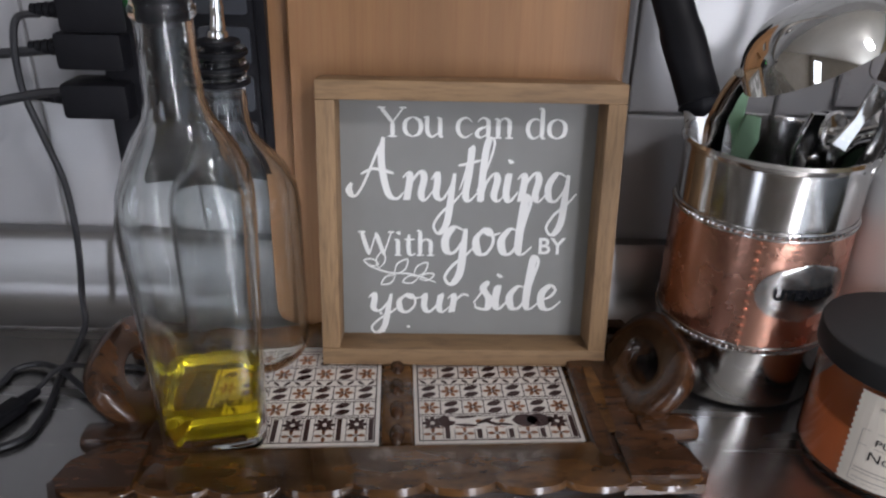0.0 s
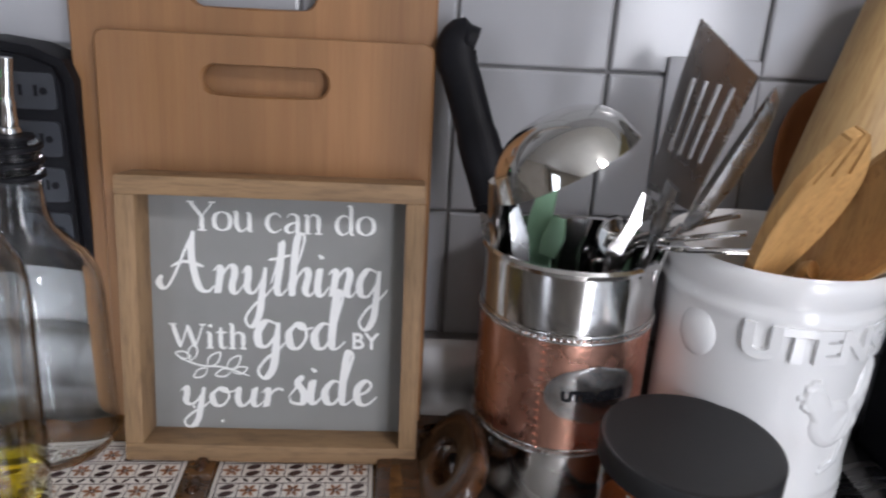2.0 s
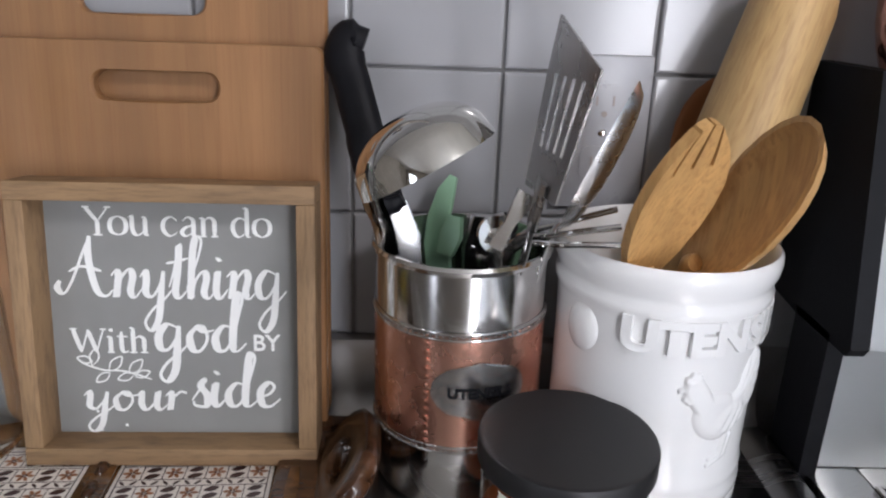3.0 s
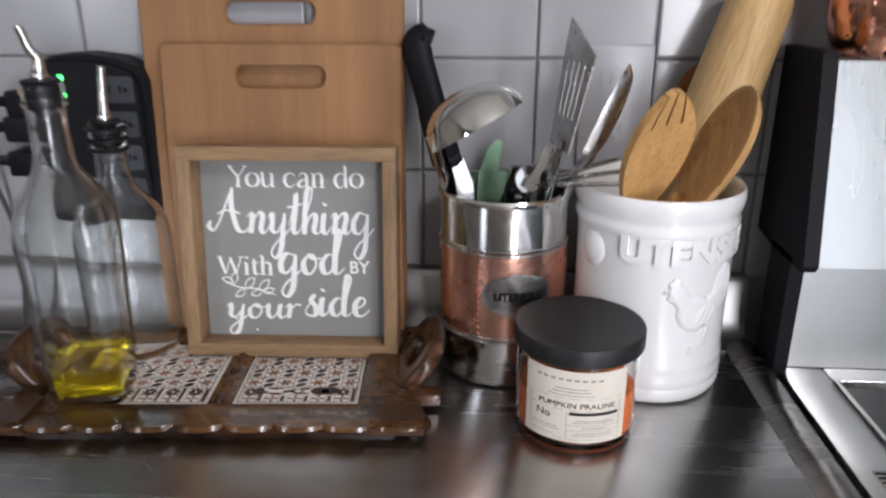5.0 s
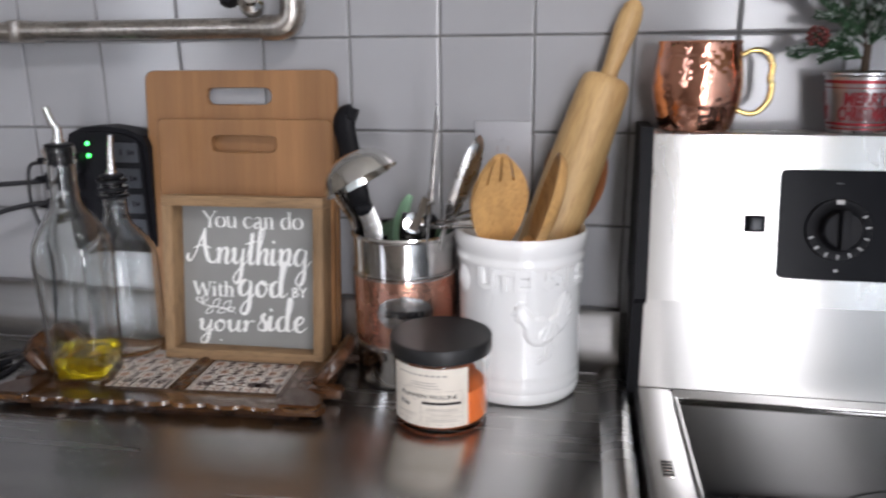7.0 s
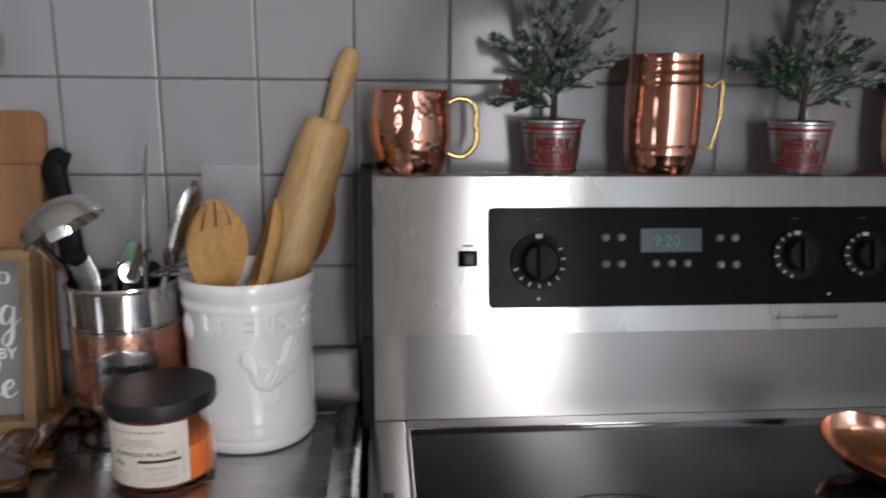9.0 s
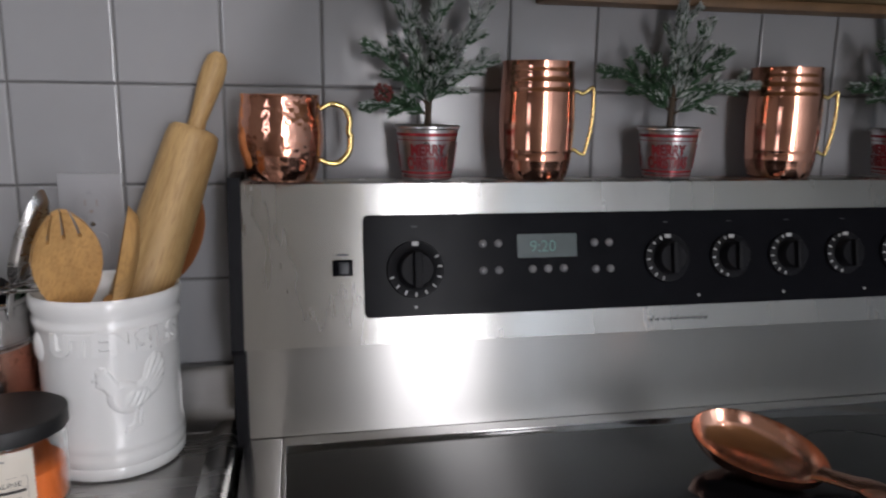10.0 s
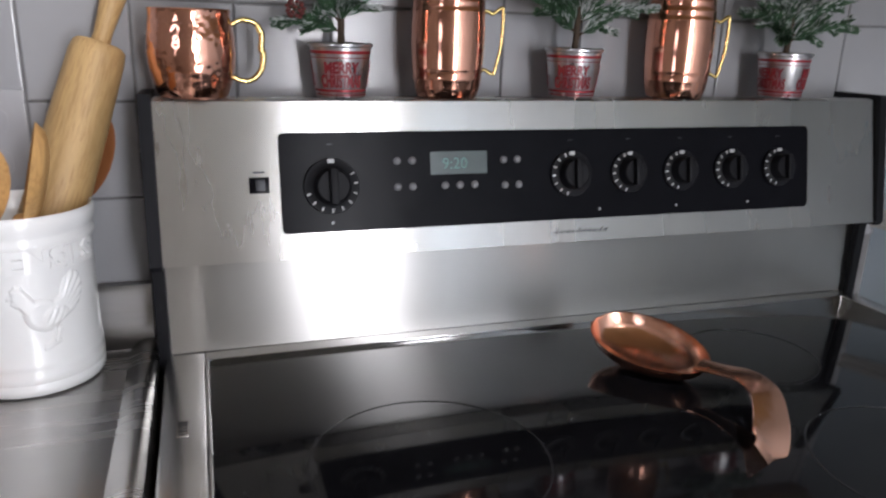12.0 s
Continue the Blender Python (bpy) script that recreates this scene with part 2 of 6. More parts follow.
def laminate(m, strips, amount):
    """Upright glued strips: each band of x takes its own tone."""
    nt = m.node_tree
    b = nt.nodes["Principled BSDF"]
    old = b.inputs["Base Color"].links[0].from_socket
    tc = nt.nodes.new("ShaderNodeTexCoord")
    sep = nt.nodes.new("ShaderNodeSeparateXYZ")
    nt.links.new(tc.outputs["Object"], sep.inputs["Vector"])
    mul = nt.nodes.new("ShaderNodeMath")
    mul.operation = "MULTIPLY"
    mul.inputs[1].default_value = strips
    nt.links.new(sep.outputs["X"], mul.inputs[0])
    flo = nt.nodes.new("ShaderNodeMath")
    flo.operation = "FLOOR"
    nt.links.new(mul.outputs["Value"], flo.inputs[0])
    wn = nt.nodes.new("ShaderNodeTexWhiteNoise")
    wn.noise_dimensions = "1D"
    nt.links.new(flo.outputs["Value"], wn.inputs["W"])
    mr = nt.nodes.new("ShaderNodeMapRange")
    mr.inputs["To Min"].default_value, mr.inputs["To Max"].default_value = 1 - amount, 1 + amount
    nt.links.new(wn.outputs["Value"], mr.inputs["Value"])
    hsv = nt.nodes.new("ShaderNodeHueSaturation")
    nt.links.new(mr.outputs["Result"], hsv.inputs["Value"])
    nt.links.new(old, hsv.inputs["Color"])
    nt.links.new(hsv.outputs["Color"], b.inputs["Base Color"])


laminate(M_BAMBOO, 48, 0.09)

# ---- mesh helpers ----


def part(name, bm, material, parent=None, label="", smooth=True, angle=40):
    me = bpy.data.meshes.new(name)
    bmesh.ops.recalc_face_normals(bm, faces=bm.faces)
    bm.to_mesh(me)
    bm.free()
    return mesh_part(name, me, material, parent, label, smooth, angle)


def mesh_part(name, me, material, parent=None, label="", smooth=True, angle=40):
    me.materials.append(material)
    if smooth:
        me.shade_smooth()
        me.set_sharp_from_angle(angle=radians(angle))
    ob = new(name, me)
    if parent:
        ob.parent = parent
    if label:
        tagged(ob, label)
    return ob


def thing(name, m, label, category, group="", kind=""):
    ob = new(name)
    ob.empty_display_size = 0.02
    ob.matrix_world = m
    return tagged(ob, label, category, group, kind)


def box(bm, x0, x1, y0, y1, z0, z1, bevel=0.0, segments=2, m=None):
    geom = bmesh.ops.create_cube(bm, size=1.0)
    vs = geom["verts"]
    for v in vs:
        v.co = Vector(((x0 + x1) / 2 + v.co.x * (x1 - x0), (y0 + y1) / 2 + v.co.y * (y1 - y0), (z0 + z1) / 2 + v.co.z * (z1 - z0)))
    if bevel:
        es = list({e for v in vs for e in v.link_edges})
        made = bmesh.ops.bevel(bm, geom=es, offset=bevel, segments=segments, affect="EDGES", profile=0.6)
        vs = list({v for f in made["faces"] for v in f.verts} | {v for v in vs if v.is_valid})
    if m is not None:
        bmesh.ops.transform(bm, matrix=m, verts=vs)
    return bm


def boxed(*a, **k):
    return box(bmesh.new(), *a, **k)


def lathe(profile, segments=48, m=None, bm=None, close=False):
    """Turns (radius, height) pairs round the z axis; pairs with radius 0 become poles."""
    bm = bm or bmesh.new()
    rings = []
    for r, z in profile:
        if r < 1e-6:
            rings.append([bm.verts.new((0, 0, z))])
        else:
            rings.append([bm.verts.new((r * math.cos(2 * math.pi * i / segments), r * math.sin(2 * math.pi * i / segments), z)) for i in range(segments)])
    pairs = list(zip(rings, rings[1:])) + ([(rings[-1], rings[0])] if close else [])
    for a, b in pairs:
        for i in range(segments):
            j = (i + 1) % segments
            if len(a) == 1 and len(b) > 1:
                bm.faces.new((a[0], b[i], b[j]))
            elif len(b) == 1 and len(a) > 1:
                bm.faces.new((a[i], b[0], a[j]))
            elif len(a) > 1:
                bm.faces.new((a[i], b[i], b[j], a[j]))
    if m is not None:
        bmesh.ops.transform(bm, matrix=m, verts=[v for r in rings for v in r])
    return bm


def smooth_path(points, steps=6):
    """A Catmull-Rom curve through points."""
    pts = [Vector(p) for p in points]
    out = []
    for i in range(len(pts) - 1):
        p0, p1, p2, p3 = pts[max(i - 1, 0)], pts[i], pts[i + 1], pts[min(i + 2, len(pts) - 1)]
        for s in range(steps):
            t = s / steps
            out.append(0.5 * (2 * p1 + (p2 - p0) * t + (2 * p0 - 5 * p1 + 4 * p2 - p3) * t * t + (3 * p1 - p0 - 3 * p2 + p3) * t ** 3))
    return out + [pts[-1]]


def tube(points, radius, segments=10, flat=1.0, bm=None, up=(0, 0, 1)):
    """A tube along points; radius a number or one per point; flat squeezes it along its own up axis."""
    bm = bm or bmesh.new()
    pts = [Vector(p) for p in points]
    n = len(pts)
    rad = [radius] * n if isinstance(radius, (int, float)) else [radius[min(int(i * len(radius) / n), len(radius) - 1)] if len(radius) != n else radius[i] for i in range(n)]
    rings = []
    side = None
    for i, p in enumerate(pts):
        d = (pts[min(i + 1, n - 1)] - pts[max(i - 1, 0)]).normalized()
        if side is None:
            ref = Vector(up)
            if abs(d.dot(ref)) > 0.95:
                ref = Vector((1, 0, 0))
            side = d.cross(ref).normalized()
        else:
            side = (side - d * side.dot(d)).normalized()
        top = side.cross(d)
        rings.append([bm.verts.new(p + rad[i] * (side * math.cos(a) + top * flat * math.sin(a))) for a in (2 * math.pi * k / segments for k in range(segments))])
    for a, b in zip(rings, rings[1:]):
        for i in range(segments):
            j = (i + 1) % segments
            bm.faces.new((a[i], a[j], b[j], b[i]))
    for ring in (rings[0], rings[-1]):
        bm.faces.new(ring)
    return bm


def prism(outline, z0, z1, bevel=0.0, m=None, bm=None):
    """An outline in x, y raised from z0 to z1."""
    bm = bm or bmesh.new()
    lo = [bm.verts.new((x, y, z0)) for x, y in outline]
    hi = [bm.verts.new((x, y, z1)) for x, y in outline]
    n = len(lo)
    bm.faces.new(lo[::-1])
    top = bm.faces.new(hi)
    for i in range(n):
        bm.faces.new((lo[i], lo[(i + 1) % n], hi[(i + 1) % n], hi[i]))
    vs = lo + hi
    if bevel:
        made = bmesh.ops.bevel(bm, geom=list(top.edges), offset=bevel, segments=2, affect="EDGES")
        vs = list({v for f in made["faces"] for v in f.verts} | {v for v in vs if v.is_valid})
    if m is not None:
        bmesh.ops.transform(bm, matrix=m, verts=vs)
    return bm


def rounded(w, h, r, n=6):
    """The outline of a w x h rectangle with round corners, about its middle."""
    out = []
    for cx, cy, a0 in ((w / 2 - r, h / 2 - r, 0), (-w / 2 + r, h / 2 - r, 90), (-w / 2 + r, -h / 2 + r, 180), (w / 2 - r, -h / 2 + r, 270)):
        out += [(cx + r * math.cos(radians(a0 + 90 * k / n)), cy + r * math.sin(radians(a0 + 90 * k / n))) for k in range(n + 1)]
    return out


def cut(outline, dx, dy):
    """How far the way (dx, dy) from the origin runs inside a convex outline."""
    best = 1e9
    n = len(outline)
    for i in range(n):
        (ax, ay), (bx, by) = outline[i], outline[(i + 1) % n]
        den = dx * (by - ay) - dy * (bx - ax)
        if abs(den) < 1e-12:
            continue
        s = (ax * (by - ay) - ay * (bx - ax)) / den
        u = (ax * dy - ay * dx) / den
        if s > 0 and -1e-6 <= u <= 1 + 1e-6:
            best = min(best, s)
    return best


def slotted_board(w, h, thick, corner, slot_w, slot_h, drop):
    """A board in the x, z plane with its foot at z 0 and a round-ended slot drop below its top."""
    zc = h - drop
    outer = [(x, y + h / 2 - zc) for x, y in rounded(w, h, corner)]
    inner = rounded(slot_w, slot_h, slot_h / 2 - 0.0005)
    angles = sorted({round(math.atan2(y, x), 5) for x, y in outer + inner})
    bm = bmesh.new()
    e = 0.0018
    loops = []
    for line, shrink, y in ((inner, -e, 0), (outer, e, 0), (outer, 0, e), (outer, 0, thick - e), (outer, e, thick), (inner, -e, thick), (inner, 0, thick - e), (inner, 0, e)):
        loop = []
        for a in angles:
            s = cut(line, math.cos(a), math.sin(a)) - shrink
            loop.append(bm.verts.new((s * math.cos(a), y, zc + s * math.sin(a))))
        loops.append(loop)
    n = len(angles)
    for a, b in zip(loops, loops[1:] + loops[:1]):
        for i in range(n):
            bm.faces.new((a[i], a[(i + 1) % n], b[(i + 1) % n], b[i]))
    return bm


def lettering(body, size, extrude=0.0002, shear=0.0, thick=0.0, wide=1.0, align="CENTER", wrap=0.0):
    """The mesh of a line of writing in the x, z plane, facing -y; wrap bends it round a standing cylinder of that radius."""
    cu = bpy.data.curves.new("writing", "FONT")
    cu.body, cu.size, cu.extrude, cu.shear, cu.offset, cu.align_x, cu.resolution_u = body, size, extrude, shear, thick, align, 3
    ob = bpy.data.objects.new("writing", cu)
    scene.collection.objects.link(ob)
    dg = bpy.context.evaluated_depsgraph_get()
    me = bpy.data.meshes.new_from_object(ob.evaluated_get(dg))
    bpy.data.objects.remove(ob)
    bpy.data.curves.remove(cu)
    for v in me.vertices:
        x, y, z = v.co.x * wide, v.co.y, v.co.z
        if wrap:
            a, r = x / wrap, wrap + z
            v.co = (r * math.sin(a), -r * math.cos(a), y)
        else:
            v.co = (x, -z, y)
    me.materials.clear()
    return me


def ribbon(points, width, thick=0.0003, bm=None, steps=7, slant=True):
    """A brush stroke through points in the x, z plane, facing -y; broad where it goes down."""
    bm = bm or bmesh.new()
    pts = smooth_path([(x, 0, z) for x, z in points], steps)
    n = len(pts)
    front, back = [], []
    for i, p in enumerate(pts):
        d = (pts[min(i + 1, n - 1)] - pts[max(i - 1, 0)]).normalized()
        w = width * (0.45 + 0.75 * max(0.0, -d.z) ** 1.3 if slant else 1.0) * min(1.0, 0.45 + 3.0 * min(i, n - 1 - i) / n)
        side = Vector((-d.z, 0, d.x)) * w * 0.5
        y = -thick - 0.00002 * (i % 3)
        front.append((bm.verts.new((p.x + side.x, y, p.z + side.z)), bm.verts.new((p.x - side.x, y, p.z - side.z))))
        back.append((bm.verts.new((p.x + side.x, 0.0002, p.z + side.z)), bm.verts.new((p.x - side.x, 0.0002, p.z - side.z))))
    for i in range(n - 1):
        (a, b), (c, d) = front[i], front[i + 1]
        (e, f), (g, h) = back[i], back[i + 1]
        bm.faces.new((a, b, d, c))
        bm.faces.new((a, c, g, e))
        bm.faces.new((b, f, h, d))
    return bm


def arc_label(radius, a0, a1, z0, z1, steps=16, teeth=0, thick=0.0004):
    """A sheet bent round a standing cylinder between two angles (0 faces -y), from z0 to z1; teeth notch its two sides."""
    bm = bmesh.new()
    r0, r1 = radius if isinstance(radius, tuple) else (radius, radius)
    rows = max(1, teeth * 2)
    grid = []
    for k in range(rows + 1):
        z = z0 + (z1 - z0) * k / rows
        r = r0 + (r1 - r0) * k / rows
        nick = radians(1.6) if teeth and k % 2 else 0
        line = []
        for i in range(steps + 1):
            a = a0 + (a1 - a0) * i / steps
            a = a + nick if i == 0 else a - nick if i == steps else a
            line.append((bm.verts.new(((r + thick) * math.sin(a), -(r + thick) * math.cos(a), z)), bm.verts.new((r * math.sin(a), -r * math.cos(a), z))))
        grid.append(line)
    for k in range(rows):
        for i in range(steps):
            bm.faces.new((grid[k][i][0], grid[k][i + 1][0], grid[k + 1][i + 1][0], grid[k + 1][i][0]))
    return bm
# ---- the large structure ----
WALL, TOP, EAST, WEST, SOUTH, HIGH = 0.545, 0.938, 1.562, -2.45, -2.4, 2.45


def structure(name, bm, material, label, category, smooth=False):
    return tagged(part(name, bm, material, None, "", smooth), label, category, kind="structure")


structure("floor", boxed(WEST - 0.1, EAST + 0.1, SOUTH - 0.1, WALL + 0.1, -0.05, 0.0), M_FLOOR, "beige kitchen floor", "floor")
structure("ceiling", boxed(WEST - 0.1, EAST + 0.1, SOUTH - 0.1, WALL + 0.1, HIGH, HIGH + 0.05), M_WHITE_PAINT, "white painted ceiling", "ceiling")
structure("wall_east", boxed(EAST, EAST + 0.1, SOUTH - 0.1, WALL, 0, HIGH), M_BLUE, "pale blue painted side wall beyond the cooker", "wall")
structure("wall_west", boxed(WEST - 0.1, WEST, SOUTH - 0.1, WALL, 0, HIGH), M_ROOM, "beige painted side wall", "wall")
wall_north = structure("wall_north", boxed(WEST - 0.1, EAST + 0.1, WALL, WALL + 0.12, 0, HIGH), M_GROUT, "wall of square white glazed tiles with grey grout", "wall")
bm = bmesh.new()
for x0, x1, z0, z1 in ((WEST, 0.94, 0, 1.1), (WEST, EAST, 2.2, HIGH), (WEST, -1.95, 1.1, 2.2), (-1.45, 0.94, 1.1, 2.2), (1.42, EAST, 0, 2.2)):
    box(bm, x0, x1, SOUTH - 0.1, SOUTH, z0, z1)
structure("wall_south", bm, M_ROOM, "beige painted wall with a glazed door and a window", "wall")


def window(name, x0, x1, z0, z1):
    ob = thing(name, pose((x0 + x1) / 2, SOUTH - 0.05, z0), "white framed window that lets in daylight", "window", kind="structure")
    w, h = x1 - x0, z1 - z0
    bm = bmesh.new()
    for a in ((-w / 2, w / 2, 0, 0.05), (-w / 2, w / 2, h - 0.05, h), (-w / 2, -w / 2 + 0.05, 0.05, h - 0.05), (w / 2 - 0.05, w / 2, 0.05, h - 0.05), (-0.02, 0.02, 0.05, h - 0.05)):
        box(bm, a[0], a[1], -0.03, 0.03, a[2], a[3], 0.004)
    part("window_frame", bm, M_WHITE_PAINT, ob)
    pane = part("pane", boxed(-w / 2 + 0.05, w / 2 - 0.05, -0.003, 0.003, 0.05, h - 0.05), M_GLASS, ob, smooth=False)
    pane.visible_shadow = False
    return ob


window("window_1", 0.94, 1.42, 0.0, 2.2)
window("window_2", -1.95, -1.45, 1.1, 2.2)

# the steel worktop with its rolled edge along the cooker and the upstand at the wall
bm = bmesh.new()
box(bm, -1.9, 0.468, -0.08, 0.52, TOP - 0.03, TOP, 0.002)
structure("worktop", bm, M_STEEL_COUNTER, "brushed stainless steel worktop with dull reflections", "worktop", True)
rim = [(0.438, TOP + 0.0005), (0.446, TOP + 0.0035), (0.452, TOP + 0.0055), (0.462, TOP + 0.006), (0.4675, TOP + 0.003), (0.4685, TOP - 0.03), (0.462, TOP - 0.032), (0.44, TOP - 0.004)]
bm = prism(rim, -0.08, 0.505, m=Matrix(((1, 0, 0, 0), (0, 0, 1, 0), (0, 1, 0, 0), (0, 0, 0, 1))))
structure("worktop_edge", bm, M_STEEL_COUNTER, "raised rolled steel edge of the worktop", "worktop edge", True)
prof = [(0.5435, TOP - 0.02), (0.5435, 1.0), (0.536, 1.0035), (0.527, 1.002), (0.522, 0.996), (0.519, 0.962), (0.514, 0.948), (0.504, 0.9405), (0.49, TOP + 0.0006), (0.49, TOP - 0.02)]
bm = prism(prof, -1.9, 0.462, m=Matrix(((0, 0, 1, 0), (1, 0, 0, 0), (0, 1, 0, 0), (0, 0, 0, 1))))
structure("upstand", bm, M_UPSTAND, "low steel upstand between worktop and tiles", "upstand", True)
structure("base_cabinet", boxed(-1.9, 0.462, -0.02, 0.53, 0.0, TOP - 0.034, 0.003), M_CABINET, "brown wooden base cabinet under the worktop", "cabinet")

# the edge of the hood over the cooker
hood = thing("cooker_hood", pose(1.115, 0.40, 1.416), "cream enamel hood edge over the cooker", "hood")
# enlarged forward and left, out of view, to shade the tiles behind
part("shading_canopy", boxed(-0.51, 0.44, -0.46, 0.141, 0.012, 0.14, 0.006), M_CREAM, hood)
part("lip", boxed(-0.30, 0.44, 0.10, 0.141, 0.0, 0.0115, 0.003), M_CABINET, hood, "brown lip")


def wall_pipe():
    ob = thing("water_pipe", pose(0.0825, 0.508, 1.329), "worn steel water pipe with an elbow on the tiled wall", "pipe")
    pts = [(-1.6, 0, 0), (-0.4, 0, 0), (-0.03, 0, 0)]
    part("pipe", tube(pts, 0.0115, 14), M_STEEL_WORN, ob)
    bend = smooth_path([(-0.034, 0, 0), (-0.012, 0, 0.001), (0.0, 0, 0.012), (0.001, 0, 0.034)], 5)
    part("elbow", tube(bend, 0.0145, 14), M_STEEL_WORN, ob)
    part("riser", tube([(0.001, 0, 0.03), (0.001, 0, 0.4)], 0.0115, 14), M_STEEL_WORN, ob)
    valve = part("valve", lathe([(0, 0), (0.012, 0), (0.014, 0.004), (0.014, 0.02), (0.009, 0.024), (0.009, 0.034), (0, 0.034)], 20, pose(-0.045, -0.004, 0.022, 70, 0, 20)), M_CHROME, ob)
    part("valve_knob", lathe([(0, 0), (0.011, 0.001), (0.013, 0.006), (0.011, 0.014), (0, 0.016)], 16, pose(-0.068, -0.006, 0.03, 60, 0, 0)), M_BLACK, valve)
    for x in (-0.9, -0.35):
        part("pipe_clip", boxed(x - 0.008, x + 0.008, -0.0125, 0.034, -0.013, 0.013, 0.003), M_STEEL_WORN, ob)


wall_pipe()


def wall_outlet():
    ob = thing("wall_outlet", pose(0.3200, 0.5405, 1.168), "white wall outlet plate on the tiles", "outlet")
    part("plate", boxed(-0.033, 0.033, -0.004, 0.001, -0.056, 0.055, 0.002), M_PLATE, ob)
    for z in (0.022, -0.022):
        sock = part("socket", prism(rounded(0.030, 0.026, 0.008), 0, 0.001, m=pose(0, -0.004, z, 90)), M_PLATE, ob)
        for x in (-0.006, 0.006):
            part("slot", boxed(x - 0.0008, x + 0.0008, -0.0054, -0.0045, z - 0.002, z + 0.005), M_INK_GREY, sock)
        part("earth_hole", lathe([(0, 0), (0.0022, 0), (0.0022, 0.0008), (0, 0.0008)], 10, pose(0, -0.0047, z - 0.008, 90)), M_INK_GREY, sock)
    part("screw", lathe([(0, 0), (0.003, 0), (0.002, 0.001), (0, 0.0012)], 10, pose(0, -0.004, 0, 90)), M_CHROME, ob)


wall_outlet()

# ---- the cooker ----
LEFT, RIGHT = 0.482, 1.43


def cooker():
    ob = thing("cooker", pose(0, 0, 0), "stainless steel electric cooker with a black glass top", "cooker")
    part("body", boxed(LEFT, RIGHT, -0.10, 0.52, 0.02, 0.905, 0.004), M_STEEL, ob)
    # steel rim round the black glass
    bm = bmesh.new()
    box(bm, LEFT - 0.006, 0.517, -0.12, 0.47, 0.908, 0.939, 0.003)
    box(bm, 1.404, RIGHT + 0.006, -0.12, 0.47, 0.908, 0.939, 0.003)
    box(bm, 0.517, 1.404, 0.437, 0.47, 0.908, 0.939, 0.003)
    box(bm, 0.517, 1.404, -0.12, -0.085, 0.908, 0.939, 0.003)
    part("hob_rim", bm, M_STEEL_RIM, ob)
    bm = bmesh.new()
    for a in ((0.517, 0.5205, -0.085, 0.437), (1.4005, 1.404, -0.085, 0.437), (0.5205, 1.4005, 0.4335, 0.437)):
        box(bm, *a, 0.93, 0.9415, 0.0008)
    part("hob_trim", bm, M_CHROME, ob, "thin bright trim round the black glass")
    hob = part("glass_top", boxed(0.5205, 1.4005, -0.085, 0.4335, 0.92, 0.9385, 0.0006), M_BLACK_GLASS, ob, "polished black glass hob")
    for cx, cy, r in ((0.70, 0.185, 0.105), (1.13, 0.30, 0.075), (1.13, 0.06, 0.105), (0.72, -0.02, 0.075)):
        for rr in (r,):
            part("burner_ring", lathe([(rr - 0.0009, 0), (rr + 0.0009, 0), (rr + 0.0009, 0.0003), (rr - 0.0009, 0.0003)], 72, pose(cx, cy, 0.9386), close=True), M_RING, hob)
    vent = part("vent", boxed(0.490, 0.501, 0.278, 0.306, 0.9375, 0.9396, 0.0004), M_STEEL, ob)
    for k in range(5):
        y = 0.2795 + 0.0053 * k
        part("vent_slit", boxed(0.491, 0.500, y, y + 0.0022, 0.9392, 0.9399), M_BLACK, vent)
    # splashback: upright lower sheet, overhanging sloped fascia
        fascia = [(0.429, 1.051), (0.434, 1.0495), (0.50, 1.0495), (0.536, 1.06), (0.536, 1.2165), (0.470, 1.2195), (0.464, 1.2175)]
    yz = Matrix(((0, 0, 1, 0), (1, 0, 0, 0), (0, 1, 0, 0), (0, 0, 0, 1)))
    part("lower_sheet", prism([(0.4605, 0.9395), (0.50, 0.9395), (0.50, 1.0485), (0.4640, 1.0485)], LEFT, RIGHT, m=yz), M_STEEL_SHEET, ob, smooth=False)
    part("fascia", prism(fascia, LEFT, RIGHT, m=yz), M_STEEL, ob, smooth=False)
    cap = [(0.431, 1.046), (0.50, 1.046), (0.54, 1.05), (0.5405, 1.224), (0.459, 1.225), (0.4575, 1.2195), (0.4265, 1.0525)]
    low = [(0.452, 0.92), (0.5, 0.92), (0.5, 1.052), (0.452, 1.052)]
    for x0, x1 in ((LEFT - 0.013, LEFT - 0.0005), (RIGHT + 0.0005, RIGHT + 0.013)):
        part("end_cap", prism(cap, x0, x1, m=yz), M_BLACK, ob, "black plastic end cap", smooth=False)
        part("end_cap_foot", prism(low, x0, x1, m=yz), M_BLACK, ob, smooth=False)
    # control panel, laid on the slope of the fascia
    slope = math.degrees(math.atan2(0.464 - 0.429, 1.2175 - 1.051))

    def on(x, z, out=0.0):
        y = 0.429 + (z - 1.051) * (0.464 - 0.429) / (1.2175 - 1.051)
        return pose(x, y, z, 90 - slope, 0, 0) @ pose(0, 0, out)

    pm = on(0.957, 1.1315)
    panel = part("control_panel", prism(rounded(0.703, 0.1085, 0.006), 0, 0.0025, 0.0008, m=pm), M_BLACK_GLOSS, ob, "glossy black control panel")

